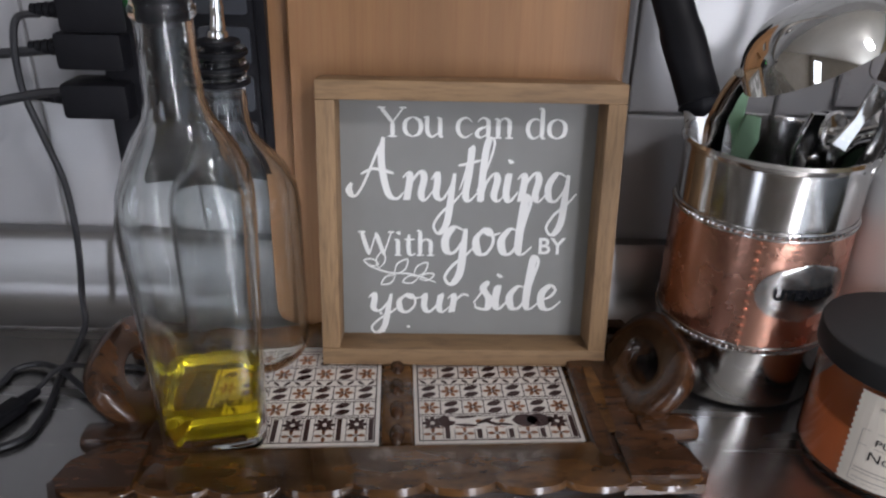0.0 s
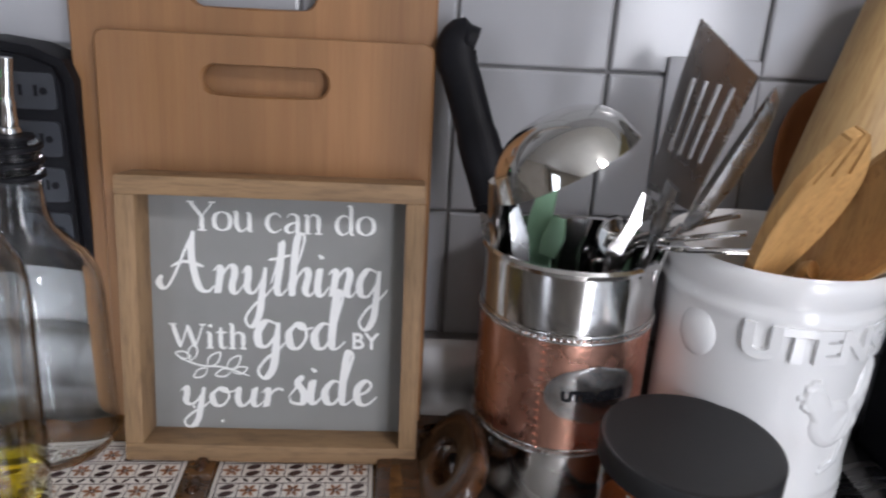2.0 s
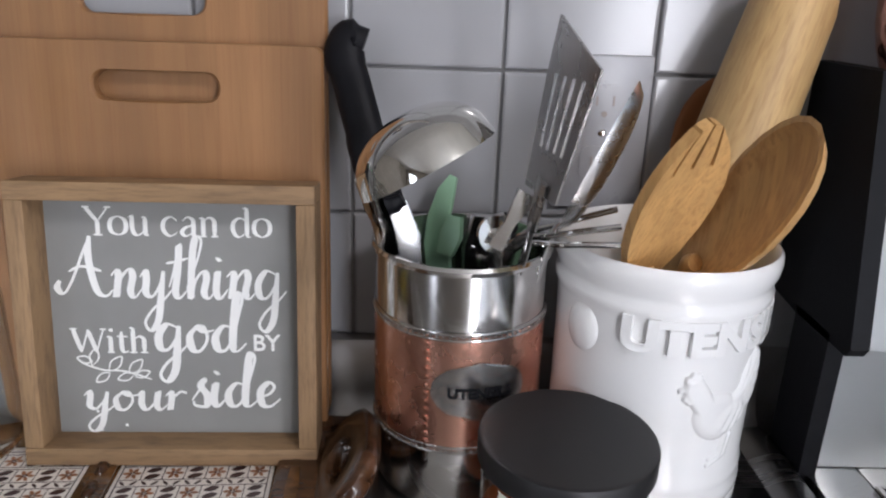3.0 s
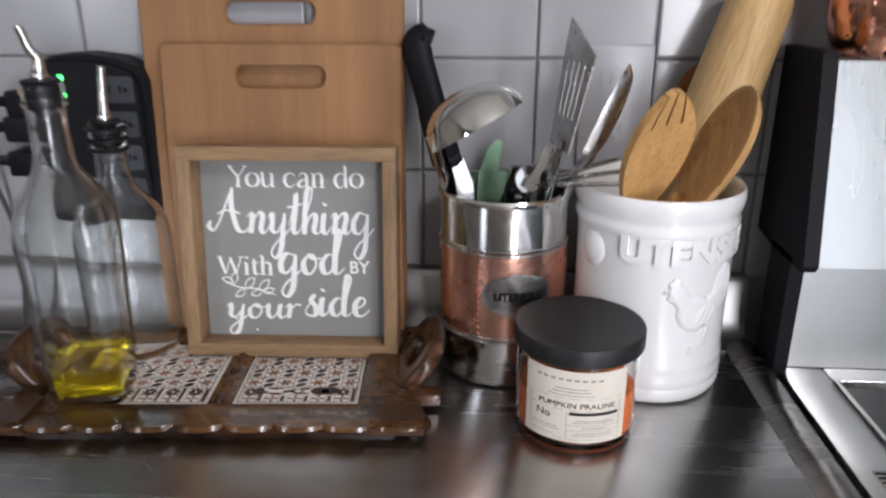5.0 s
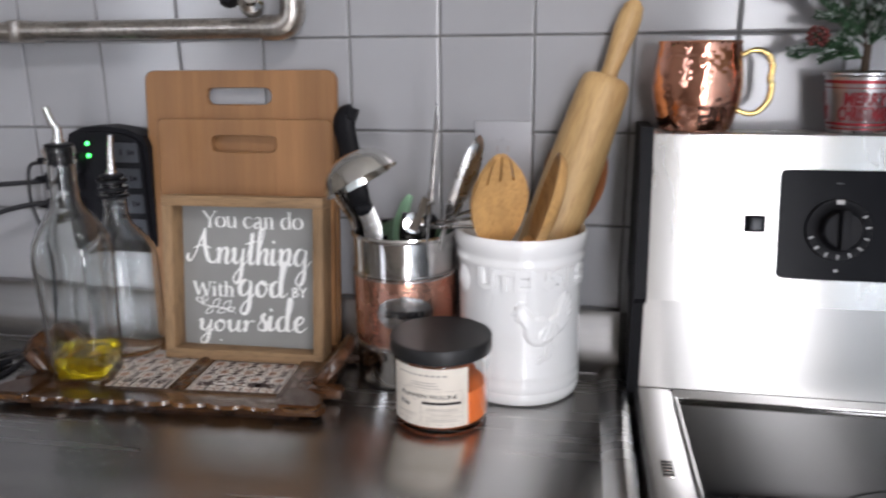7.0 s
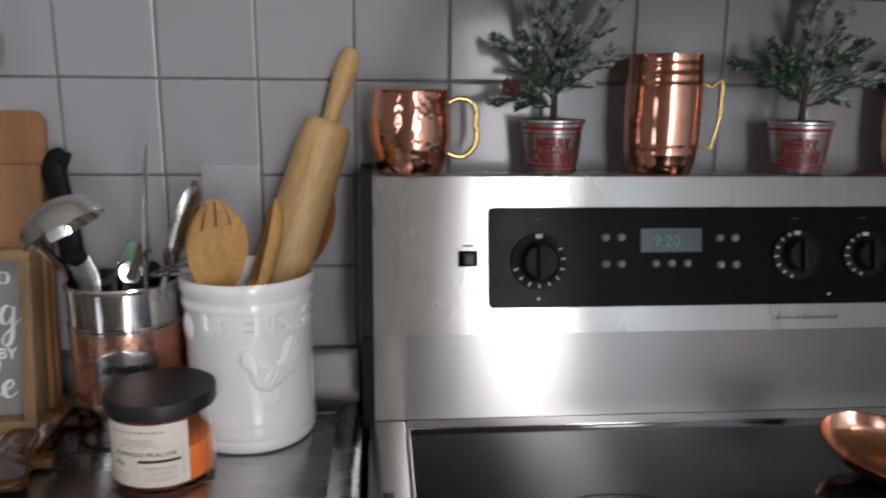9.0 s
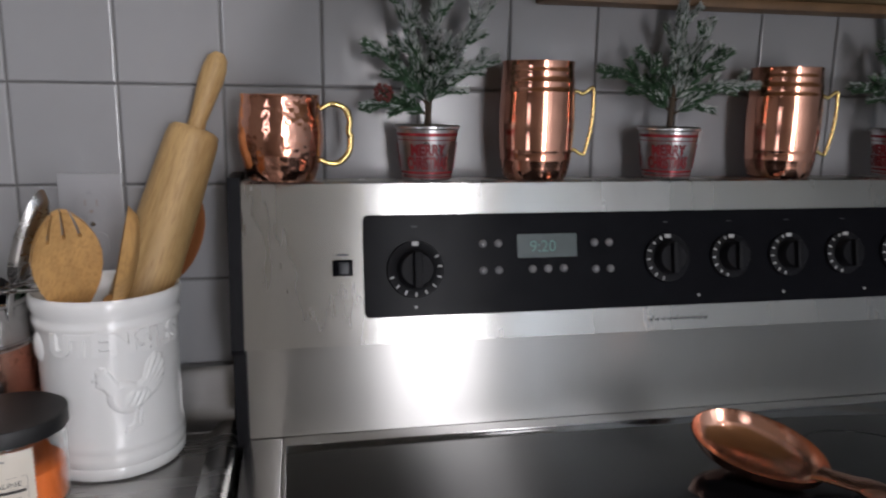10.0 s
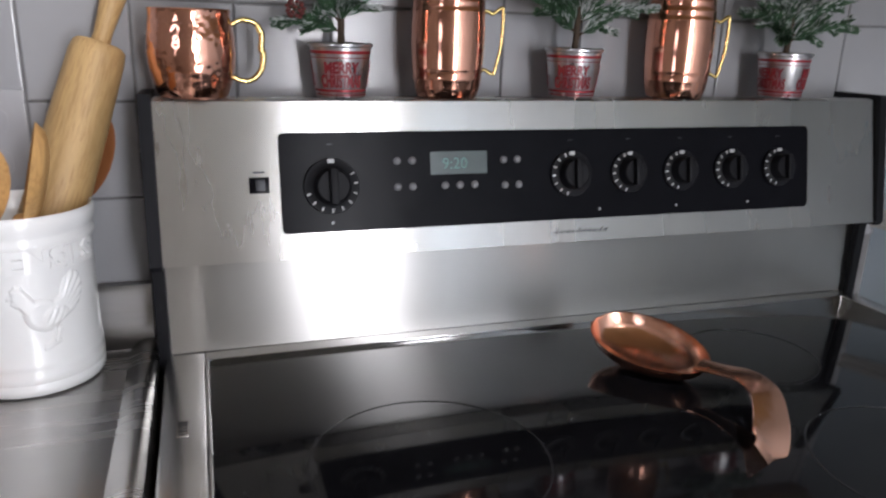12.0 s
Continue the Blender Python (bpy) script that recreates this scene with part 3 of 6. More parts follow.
    def dial(x, z, r, marks, off):
        k = part("knob", lathe([(0, 0), (r, 0), (r, 0.003), (r * 0.98, 0.004), (r * 0.74, 0.0045), (r * 0.66, 0.006), (r * 0.60, 0.017), (r * 0.55, 0.0185), (0, 0.0185)], 40, on(x, z, 0.0026)), M_BLACK, panel)
        grip = bmesh.new()
        box(grip, -r * 0.14, r * 0.14, -r * 0.62, r * 0.62, 0.017, 0.026, 0.0012, m=on(x, z, 0.0026))
        part("knob_grip", grip, M_BLACK, panel)
        ticks = bmesh.new()
        for j in range(marks):
            a = radians(off - j * 24)
            box(ticks, -0.0009, 0.0009, r * 0.80, r * 0.95, 0.0, 0.0006, m=on(x, z, 0.0068) @ pose(0, 0, 0, 0, 0, math.degrees(a)))
        box(ticks, -0.0035, 0.0035, r * 0.82, r * 0.97, 0.0, 0.0006, m=on(x, z, 0.0069))
        part("knob_marks", ticks, M_MARK, panel)
        return k

    dial(0.660, 1.1275, 0.0305, 9, 300)
    for x, r in ((0.951, 0.0275), (1.031, 0.0255), (1.106, 0.0255), (1.182, 0.0255), (1.258, 0.0255)):
        dial(x, 1.132, r, 8, 165)
    for x, z in ((0.735, 1.1525), (0.7525, 1.1525), (0.735, 1.124), (0.7525, 1.124), (0.791, 1.124), (0.809, 1.124), (0.827, 1.124), (0.864, 1.151), (0.8815, 1.151), (0.865, 1.122), (0.8825, 1.122)):
        part("button", lathe([(0.0045, 0), (0.0045, 0.001), (0.0035, 0.0026), (0.0016, 0.0034), (0, 0.0036)], 16, on(x, z, 0.0024)), M_BUTTON, panel)
    part("display", prism(rounded(0.069, 0.026, 0.001), 0, 0.0006, m=on(0.8085, 1.149, 0.0025)), M_DISPLAY, panel, "grey display window")
    digits = lettering("9:20", 0.018, 0.0002)
    digits.transform(on(0.8035, 1.1425, 0.0033) @ pose(0, 0, 0, -90, 0, 0))
    mesh_part("display_digits", digits, M_DIGIT, panel, "dim green clock digits", smooth=False)
    for x in (0.66, 0.951, 1.031, 1.106, 1.182, 1.258):
        part("panel_mark", boxed(-0.003, 0.003, -0.0006, 0.0006, 0, 0.0005, m=on(x, 1.172, 0.0026)), M_GREY_PLASTIC, panel, smooth=False)
    for x, z in ((0.66, 1.088), (0.99, 1.089), (1.1, 1.089), (1.21, 1.089)):
        part("panel_dot", lathe([(0, 0), (0.0016, 0), (0.0016, 0.0005), (0, 0.0005)], 10, on(x, z, 0.0026)), M_MARK, panel)
    # rocker switch and the maker's mark as a plain bar of strokes
    sw = part("switch", boxed(-0.0105, 0.0105, -0.0085, 0.0085, 0, 0.0016, 0.0006, m=on(0.5835, 1.131)), M_BLACK_GLOSS, ob)
    part("rocker", boxed(-0.004, 0.006, -0.006, 0.006, 0.0014, 0.0034, 0.0008, m=on(0.5835, 1.131)), M_GREY_PLASTIC, sw)
    part("switch_legend", boxed(-0.006, 0.006, -0.001, 0.001, 0, 0.0004, m=on(0.5835, 1.1445)), M_GREY_PLASTIC, ob, smooth=False)
    mark = bmesh.new()
    for j in range(10):
        box(mark, -0.0019, 0.0019, -0.0007, 0.0007, 0, 0.0005, m=on(0.964 - 0.034 + 0.0075 * j, 1.0635) @ pose(0, 0, 0, 0, 0, 28 if j % 2 else -8))
        box(mark, -0.0005, 0.0005, -0.0026, 0.0026 if j % 4 else 0.0045, 0, 0.0005, m=on(0.964 - 0.031 + 0.0075 * j, 1.0635) @ pose(0, 0, 0, 0, 0, -22))
    tagged(part("maker_mark", mark, M_GREY_PLASTIC, ob, "dark grey maker's mark", smooth=False), kind="stuff")
    return ob


cooker()

# a white moulding along the blue side wall
rail = [(0.0, 0.0), (-0.010, 0.002), (-0.013, 0.010), (-0.008, 0.014), (-0.014, 0.020), (-0.012, 0.030), (0.0, 0.032)]
structure("trim", prism([(EAST + x, 1.008 + z) for x, z in rail], -1.6, WALL - 0.004, m=Matrix(((1, 0, 0, 0), (0, 0, 1, 0), (0, 1, 0, 0), (0, 0, 0, 1)))), M_WHITE_PAINT, "white moulding along the pale blue wall", "moulding")

# ---- tray with tiles ----


def tray():
    ob = thing("serving_tray", pose(-0.0230, 0.4055, TOP, 0, 0, 3.5), "carved dark varnished wooden tray with two printed tiles", "tray")
    part("foot", boxed(-0.146, 0.151, -0.083, 0.080, 0, 0.0024, 0.0005), M_TRAY, ob)
    part("plinth", boxed(-0.146, 0.151, -0.0825, -0.073, 0.002, 0.0078, 0.001), M_TRAY, ob)
    part("base", boxed(-0.144, 0.149, -0.07, 0.078, 0.002, 0.005, 0.0), M_TRAY_AMBER, ob, smooth=False)

    def scallop(x0, x1, y, out, waves, amp):
        pts = []
        n = waves * 10
        for i in range(n + 1):
            u = i / n
            pts.append((x0 + (x1 - x0) * u, y + out * amp * abs(math.sin(math.pi * u * waves)) ** 0.6))
        return pts

    # front and back rails slope down and outwards into a scalloped lip
    for name, s in (("front_rail", -1), ("back_rail", 1)):
        bm = bmesh.new()
        lip = scallop(-0.182, 0.174, s * (0.0885 if s < 0 else 0.078), s, 9, 0.006)
        rows = []
        for x, y in lip:
            f = x / 0.179
            inner = s * (0.048 if s < 0 else 0.062)
            rows.append([bm.verts.new(p) for p in ((x * 0.88, inner, 0.0035), (x * 0.88, inner, 0.0068), (x * 0.93, inner + s * 0.006, 0.0105), (x * 0.98, y - s * 0.010, 0.0135), (x, y, 0.0150 - 0.002 * abs(f)), (x * 1.0, y + s * 0.0015, 0.0105), (x * 0.97, y - s * 0.005, 0.0055), (x * 0.94, y - s * 0.010, 0.004))])
        for a, b in zip(rows, rows[1:]):
            for i in range(8):
                bm.faces.new((a[i], a[(i + 1) % 8], b[(i + 1) % 8], b[i]))
        bm.faces.new(rows[0])
        bm.faces.new(rows[-1])
        part(name, bm, M_TRAY_AMBER, ob, "scalloped amber rail", angle=60)
    part("divider", boxed(-0.0098, 0.0098, -0.048, 0.064, 0.003, 0.0078, 0.002), M_TRAY_AMBER, ob)
    boss = bmesh.new()
    for k in range(5):
        lathe([(0, 0.0035), (0.003, 0.003), (0.0048, 0.001), (0.005, 0)], 12, pose(0, -0.040 + 0.024 * k, 0.0072) @ Matrix.Diagonal((1.0, 2.0, 1, 1)), bm=boss)
    part("divider_carving", boss, M_TRAY, ob)
    for s in (-1, 1):
        for x, h in ((0.1235, 0.0092), (0.1325, 0.0125)):
            part("carved_strip", prism([(s * x + 0.0042 * c, y) for c, y in ((-1, -0.046), (-0.5, -0.052), (0.6, -0.058), (1, -0.050), (0.7, -0.020), (1.1, 0.0), (0.7, 0.022), (1, 0.060), (-1, 0.064), (-0.6, 0.03), (-1.1, 0.0))], 0.004, h, 0.0015), M_TRAY_AMBER, ob)
        part("end_rail", boxed(s * 0.145 - 0.026, s * 0.145 + 0.026, -0.080, 0.076, 0.003, 0.0120, 0.004), M_TRAY, ob)
        # thick pierced handle leaning out, with a block and a corner piece at either end
        bm = bmesh.new()
        foot, slope = Vector((s * 0.154, 0.006, 0.008)), Vector((s * 0.64, 0, 0.77))
        out = Vector((s * 0.77, 0, -0.64))
        rings = []
        for i in range(44):
            a = 2 * math.pi * i / 44
            c, d = math.cos(a), math.sin(a)
            hole = (0.021 * c, 0.0115 * d)
            rim = (0.045 * math.copysign(abs(c) ** 0.72, c), 0.030 * math.copysign(abs(d) ** 0.72, d))
            ring = []
            for f, n in ((0, -0.0045), (0, 0.0045), (0.10, 0.0070), (0.55, 0.0082), (0.90, 0.0070), (1, 0.0045), (1, -0.0045), (0.88, -0.0070), (0.12, -0.0070)):
                u, v = hole[0] + (rim[0] - hole[0]) * f, hole[1] + (rim[1] - hole[1]) * f
                ring.append(bm.verts.new(foot + Vector((0, u, 0)) + slope * (0.022 + v) + out * n))
            rings.append(ring)
        for i in range(44):
            p, q = rings[i], rings[(i + 1) % 44]
            for k in range(9):
                bm.faces.new((p[k], p[(k + 1) % 9], q[(k + 1) % 9], q[k]))
        part("handle", bm, M_TRAY, ob, "thick pierced handle", angle=50)
        for y0, y1, e0, e1 in ((-0.049, -0.031, -0.093, -0.047), (0.047, 0.062, 0.060, 0.082)):
            part("handle_block", boxed(s * 0.169 - 0.019, s * 0.169 + 0.019, y0, y1, 0.003, 0.0155, 0.005), M_TRAY, ob)
            span = e1 - e0
            flare = [(0.134, 0.0), (0.180, 0.0), (0.186, 0.25 if e0 < 0 else 0.75), (0.178, 0.55), (0.168, 0.85), (0.158, 1.0), (0.134, 1.0)]
            if e0 > 0:
                flare = [(x, 1 - f) for x, f in flare][::-1]
            part("corner_piece", prism([(s * x - 0.006, e0 + span * f) for x, f in (flare if s > 0 else flare[::-1])], 0.0060, 0.0165, 0.004), M_TRAY, ob, "flared carved corner")
    # printed tiles
    for cx in (-0.0640, 0.0640):
        t = part("tile", boxed(cx - 0.053, cx + 0.053, -0.047, 0.061, 0.0030, 0.0052, 0.0006), M_TRAY_TILE, ob, "cream ceramic tile with brown leaf and flower print")
        z = 0.0053
        dark, ochre = bmesh.new(), bmesh.new()

        def bar(bm, x0, x1, y0, y1):
            box(bm, cx + x0, cx + x1, y0, y1, z, z + 0.00015)

        def leaf(bm, x, y, turn, long, broad):
            c, s2 = math.cos(turn), math.sin(turn)
            pts = []
            for i in range(14):
                a = 2 * math.pi * i / 14
                u, v = long * math.cos(a), broad * math.sin(a) * abs(math.sin(a)) ** 0.6
                pts.append((cx + x + u * c - v * s2, y + u * s2 + v * c))
            prism(pts, z, z + 0.00018, bm=bm)

        def flower(bm, x, y, r, n=6):
            for k in range(n):
                a = 2 * math.pi * k / n
                leaf(bm, x + r * 0.6 * math.cos(a), y + r * 0.6 * math.sin(a), a, r * 0.42, r * 0.22)

        w = 0.1
        cols = 7
        step = w / cols
        # two bands of leaf and flower squares, then a broad band, repeated up the tile
        for band, y0 in enumerate((-0.0185, -0.0015, 0.020, 0.037)):
            for i in range(cols + 1):
                bar(dark, -w / 2 + i * step - 0.0003, -w / 2 + i * step + 0.0003, y0, y0 + 0.0145)
            for yy in (y0, y0 + 0.0145):
                bar(dark, -w / 2, w / 2, yy - 0.0003, yy + 0.0003)
            for i in range(cols):
                x = -w / 2 + (i + 0.5) * step
                if (i + band) % 2:
                    for dy in (-0.0035, 0.0035):
                        leaf(dark, x, y0 + 0.0072 + dy, radians(20), 0.0052, 0.0026)
                else:
                    flower(ochre, x, y0 + 0.0072, 0.0062)
                    flower(dark, x, y0 + 0.0072, 0.0026, 5)
        for i in range(14):
            leaf(dark, -w / 2 + (i + 0.5) * w / 14, 0.0165, radians(45 if i % 2 else -45), 0.003, 0.0011)
        for i in range(5):
            x = -w / 2 + (i + 0.5) * w / 5
            high = -0.0335 if cx > 0 and 0 < i < 4 else -0.0215
            bar(dark, x + 0.0062, x + 0.0092, -0.042, high)
            for e in (x - 0.0078, x + 0.0048):
                bar(dark, e - 0.0002, e + 0.0002, -0.0425, high)
            flower(ochre, x - 0.0015, -0.0375, 0.0058, 4)
            flower(dark, x - 0.0015, -0.0375, 0.0026, 4)
            if cx < 0 or i in (0, 4):
                flower(dark, x - 0.0015, -0.027, 0.0068, 8)
            bar(ochre, x - 0.0075, x + 0.0045, -0.0320, -0.0314)
        if cx > 0:
            # the large lying motif, as plain rounded shapes
            for x, y, turn, r, b in ((-0.034, -0.0255, 1.5, 0.0062, 0.0036), (-0.030, -0.0275, 0.4, 0.0034, 0.0022), (-0.020, -0.0215, 0.1, 0.0075, 0.0012), (-0.020, -0.0295, -0.1, 0.0075, 0.0012), (-0.008, -0.0255, 0.5, 0.0065, 0.0016), (-0.004, -0.0275, -0.5, 0.0065, 0.0014), (0.004, -0.0225, 0.15, 0.006, 0.0011), (0.004, -0.0290, -0.15, 0.006, 0.0011), (0.018, -0.0255, 0.0, 0.0085, 0.0062), (0.027, -0.0255, 0.0, 0.0085, 0.0066)):
                leaf(dark, x, y, turn, r, b)
            for x, y in ((-0.012, -0.0255), (0.003, -0.0257), (0.034, -0.0255)):
                leaf(ochre, x, y, 0.3, 0.0022, 0.0014)
        for a in ((-w / 2 - 0.0004, -w / 2 + 0.0004, -0.0435, 0.055), (w / 2 - 0.0004, w / 2 + 0.0004, -0.0435, 0.055), (-w / 2, w / 2, -0.0439, -0.0431), (-w / 2, w / 2, -0.0208, -0.0202), (-w / 2, w / 2, 0.0545, 0.0553)):
            bar(dark, *a)
        part("dark_print", dark, M_PRINT_DARK, t, "dark brown printed pattern", smooth=False)
        part("ochre_print", ochre, M_PRINT_BROWN, t, "ochre printed flowers", smooth=False)
    return ob


tray()
TILE_TOP = TOP + 0.0055

# ---- cutting boards and sign ----
board = tagged(part("cutting_board", slotted_board(0.246, 0.3365, 0.009, 0.013, 0.083, 0.0195, 0.0305), M_BAMBOO), "large bamboo cutting board with a slot handle leaning on the tiles", "cutting board", "cutting boards")
board.matrix_world = pose(0.0010, 0.501, TILE_TOP + 0.003, -4.9, 0, 0)
board = tagged(part("cutting_board", slotted_board(0.2245, 0.280, 0.011, 0.007, 0.083, 0.0195, 0.029), M_BAMBOO), "smaller bamboo cutting board leaning on a larger one", "cutting board", "cutting boards")
board.matrix_world = pose(0.0110, 0.4845, TILE_TOP + 0.003, -5.6, 0, 0)

GLYPH = {}
GLYPH["A"] = ([(-0.28, 0.30), (-0.34, 0.16), (-0.22, 0.06), (-0.04, 0.30), (0.22, 0.86), (0.36, 1.12)], [(0.34, 1.12), (0.30, 0.70), (0.42, 0.14), (0.60, 0.02), (0.74, 0.14)], [(-0.10, 0.46), (0.16, 0.56), (0.54, 0.48)])
GLYPH["n"] = ([(0.0, 0.40), (0.10, 0.50), (0.14, 0.40), (0.08, 0.0), (0.16, 0.30), (0.34, 0.52), (0.42, 0.40), (0.36, 0.12), (0.44, 0.0), (0.60, 0.18)],)
GLYPH["y"] = ([(0.0, 0.38), (0.10, 0.50), (0.12, 0.34), (0.10, 0.10), (0.22, 0.02), (0.38, 0.24), (0.46, 0.50)], [(0.46, 0.50), (0.40, 0.10), (0.32, -0.42), (0.16, -0.62), (0.06, -0.46), (0.22, -0.22), (0.46, -0.02), (0.62, 0.16)])
GLYPH["t"] = ([(0.0, 0.20), (0.12, 0.55), (0.22, 0.98), (0.18, 0.50), (0.12, 0.12), (0.20, 0.0), (0.38, 0.18)], [(-0.04, 0.64), (0.14, 0.67), (0.40, 0.74)])
GLYPH["h"] = ([(0.0, 0.18), (0.20, 0.62), (0.32, 1.04), (0.22, 1.12), (0.14, 0.80), (0.08, 0.0), (0.18, 0.32), (0.34, 0.50), (0.40, 0.38), (0.34, 0.10), (0.44, 0.0), (0.58, 0.18)],)
GLYPH["i"] = ([(0.0, 0.30), (0.08, 0.50), (0.04, 0.14), (0.12, 0.0), (0.28, 0.18)], [(0.10, 0.68), (0.12, 0.74), (0.10, 0.70)])
GLYPH["g"] = ([(0.40, 0.46), (0.22, 0.52), (0.06, 0.30), (0.08, 0.06), (0.22, 0.02), (0.38, 0.24), (0.44, 0.50)], [(0.44, 0.50), (0.40, 0.10), (0.34, -0.40), (0.18, -0.62), (0.06, -0.48), (0.20, -0.24), (0.44, -0.04), (0.62, 0.16)])
GLYPH["o"] = ([(0.22, 0.50), (0.06, 0.30), (0.10, 0.04), (0.24, 0.0), (0.38, 0.22), (0.34, 0.46), (0.22, 0.48), (0.34, 0.38), (0.52, 0.42)],)
GLYPH["d"] = ([(0.38, 0.44), (0.22, 0.50), (0.06, 0.28), (0.10, 0.04), (0.24, 0.02), (0.38, 0.26), (0.50, 0.70), (0.58, 1.04), (0.50, 1.14), (0.44, 0.84), (0.38, 0.14), (0.46, 0.0), (0.64, 0.16)],)
GLYPH["u"] = ([(0.0, 0.38), (0.10, 0.50), (0.08, 0.16), (0.18, 0.0), (0.34, 0.20), (0.42, 0.50), (0.38, 0.14), (0.46, 0.0), (0.60, 0.16)],)
GLYPH["r"] = ([(0.0, 0.38), (0.10, 0.50), (0.12, 0.34), (0.08, 0.0), (0.14, 0.30), (0.30, 0.50), (0.42, 0.46)],)
GLYPH["s"] = ([(-0.04, 0.12), (0.14, 0.40), (0.24, 0.58), (0.14, 0.44), (0.26, 0.22), (0.22, 0.0), (0.02, 0.02), (0.0, 0.12)],)
GLYPH["e"] = ([(0.0, 0.20), (0.22, 0.26), (0.34, 0.42), (0.24, 0.52), (0.08, 0.34), (0.10, 0.06), (0.26, 0.0), (0.46, 0.18)],)
ADVANCE = {"A": 0.72, "n": 0.56, "y": 0.56, "t": 0.34, "h": 0.54, "i": 0.26, "g": 0.58, "o": 0.48, "d": 0.60, "u": 0.56, "r": 0.42, "s": 0.34, "e": 0.44}


ROMAN = {" ": ()}
ROMAN["Y"] = ([(0.02, 0.70), (0.17, 0.52), (0.32, 0.34)], [(0.32, 0.34), (0.46, 0.52), (0.60, 0.70)], [(0.32, 0.36), (0.32, 0.18), (0.32, 0.0)], [(-0.06, 0.70), (0.14, 0.70)], [(0.50, 0.70), (0.68, 0.70)], [(0.20, 0.0), (0.44, 0.0)])
ROMAN["o"] = ([(0.24, 0.48), (0.08, 0.40), (0.03, 0.24), (0.08, 0.08), (0.24, 0.0)], [(0.24, 0.48), (0.40, 0.40), (0.45, 0.24), (0.40, 0.08), (0.24, 0.0)])
ROMAN["u"] = ([(-0.02, 0.46), (0.07, 0.47), (0.08, 0.15), (0.19, 0.0), (0.34, 0.08), (0.40, 0.16)], [(0.41, 0.47), (0.41, 0.2), (0.41, 0.0)], [(0.32, 0.46), (0.41, 0.47)], [(0.41, 0.0), (0.50, 0.01)])
ROMAN["c"] = ([(0.40, 0.38), (0.26, 0.48), (0.08, 0.40), (0.03, 0.22), (0.10, 0.06), (0.24, 0.0), (0.41, 0.10)],)
ROMAN["a"] = ([(0.06, 0.38), (0.18, 0.48), (0.32, 0.42), (0.34, 0.24), (0.34, 0.02), (0.43, 0.01)], [(0.34, 0.28), (0.14, 0.22), (0.04, 0.10), (0.14, 0.0), (0.34, 0.10)])
ROMAN["n"] = ([(0.09, 0.47), (0.09, 0.2), (0.09, 0.0)], [(0.09, 0.36), (0.24, 0.48), (0.37, 0.40), (0.38, 0.2), (0.38, 0.0)], [(-0.01, 0.45), (0.09, 0.47)], [(-0.01, 0.0), (0.19, 0.0)], [(0.28, 0.0), (0.48, 0.0)])
ROMAN["d"] = ([(0.39, 0.38), (0.24, 0.48), (0.08, 0.40), (0.03, 0.22), (0.10, 0.05), (0.22, 0.0), (0.39, 0.12)], [(0.40, 0.74), (0.40, 0.4), (0.40, 0.0)], [(0.30, 0.72), (0.40, 0.74)], [(0.40, 0.0), (0.49, 0.01)])
ROMAN["W"] = ([(0.04, 0.68), (0.14, 0.34), (0.25, 0.0)], [(0.25, 0.0), (0.35, 0.34), (0.45, 0.66)], [(0.43, 0.66), (0.54, 0.34), (0.65, 0.0)], [(0.65, 0.0), (0.75, 0.34), (0.86, 0.68)], [(-0.06, 0.68), (0.15, 0.68)], [(0.76, 0.68), (0.94, 0.68)])
ROMAN["i"] = ([(0.10, 0.47), (0.10, 0.2), (0.10, 0.0)], [(0.0, 0.45), (0.10, 0.47)], [(0.0, 0.0), (0.20, 0.0)], [(0.10, 0.70), (0.11, 0.65), (0.10, 0.62)])
ROMAN["t"] = ([(0.13, 0.62), (0.12, 0.3), (0.14, 0.06), (0.22, 0.0), (0.32, 0.06)], [(0.0, 0.47), (0.30, 0.47)])
ROMAN["h"] = ([(0.09, 0.74), (0.09, 0.3), (0.09, 0.0)], [(0.09, 0.36), (0.24, 0.48), (0.37, 0.40), (0.38, 0.2), (0.38, 0.0)], [(-0.01, 0.72), (0.09, 0.74)], [(-0.01, 0.0), (0.19, 0.0)], [(0.28, 0.0), (0.48, 0.0)])
ROMAN_ADVANCE = {" ": 0.26, "Y": 0.60, "o": 0.53, "u": 0.57, "c": 0.48, "a": 0.50, "n": 0.56, "d": 0.55, "W": 0.94, "i": 0.27, "t": 0.35, "h": 0.54}


def script(word, x, z, size, width, long, glyphs=GLYPH, advance=ADVANCE):
    """A brush-lettered word from x along the x axis, long metres wide."""
    bm = bmesh.new()
    total = sum(advance[c] for c in word)
    k = long / (total * size)
    at = 0.0
    for c in word:
        for stroke in glyphs[c]:
            ribbon([(x + (at + px) * size * k, z + pz * size) for px, pz in stroke], width, bm=bm)
        at += advance[c]
    return bm


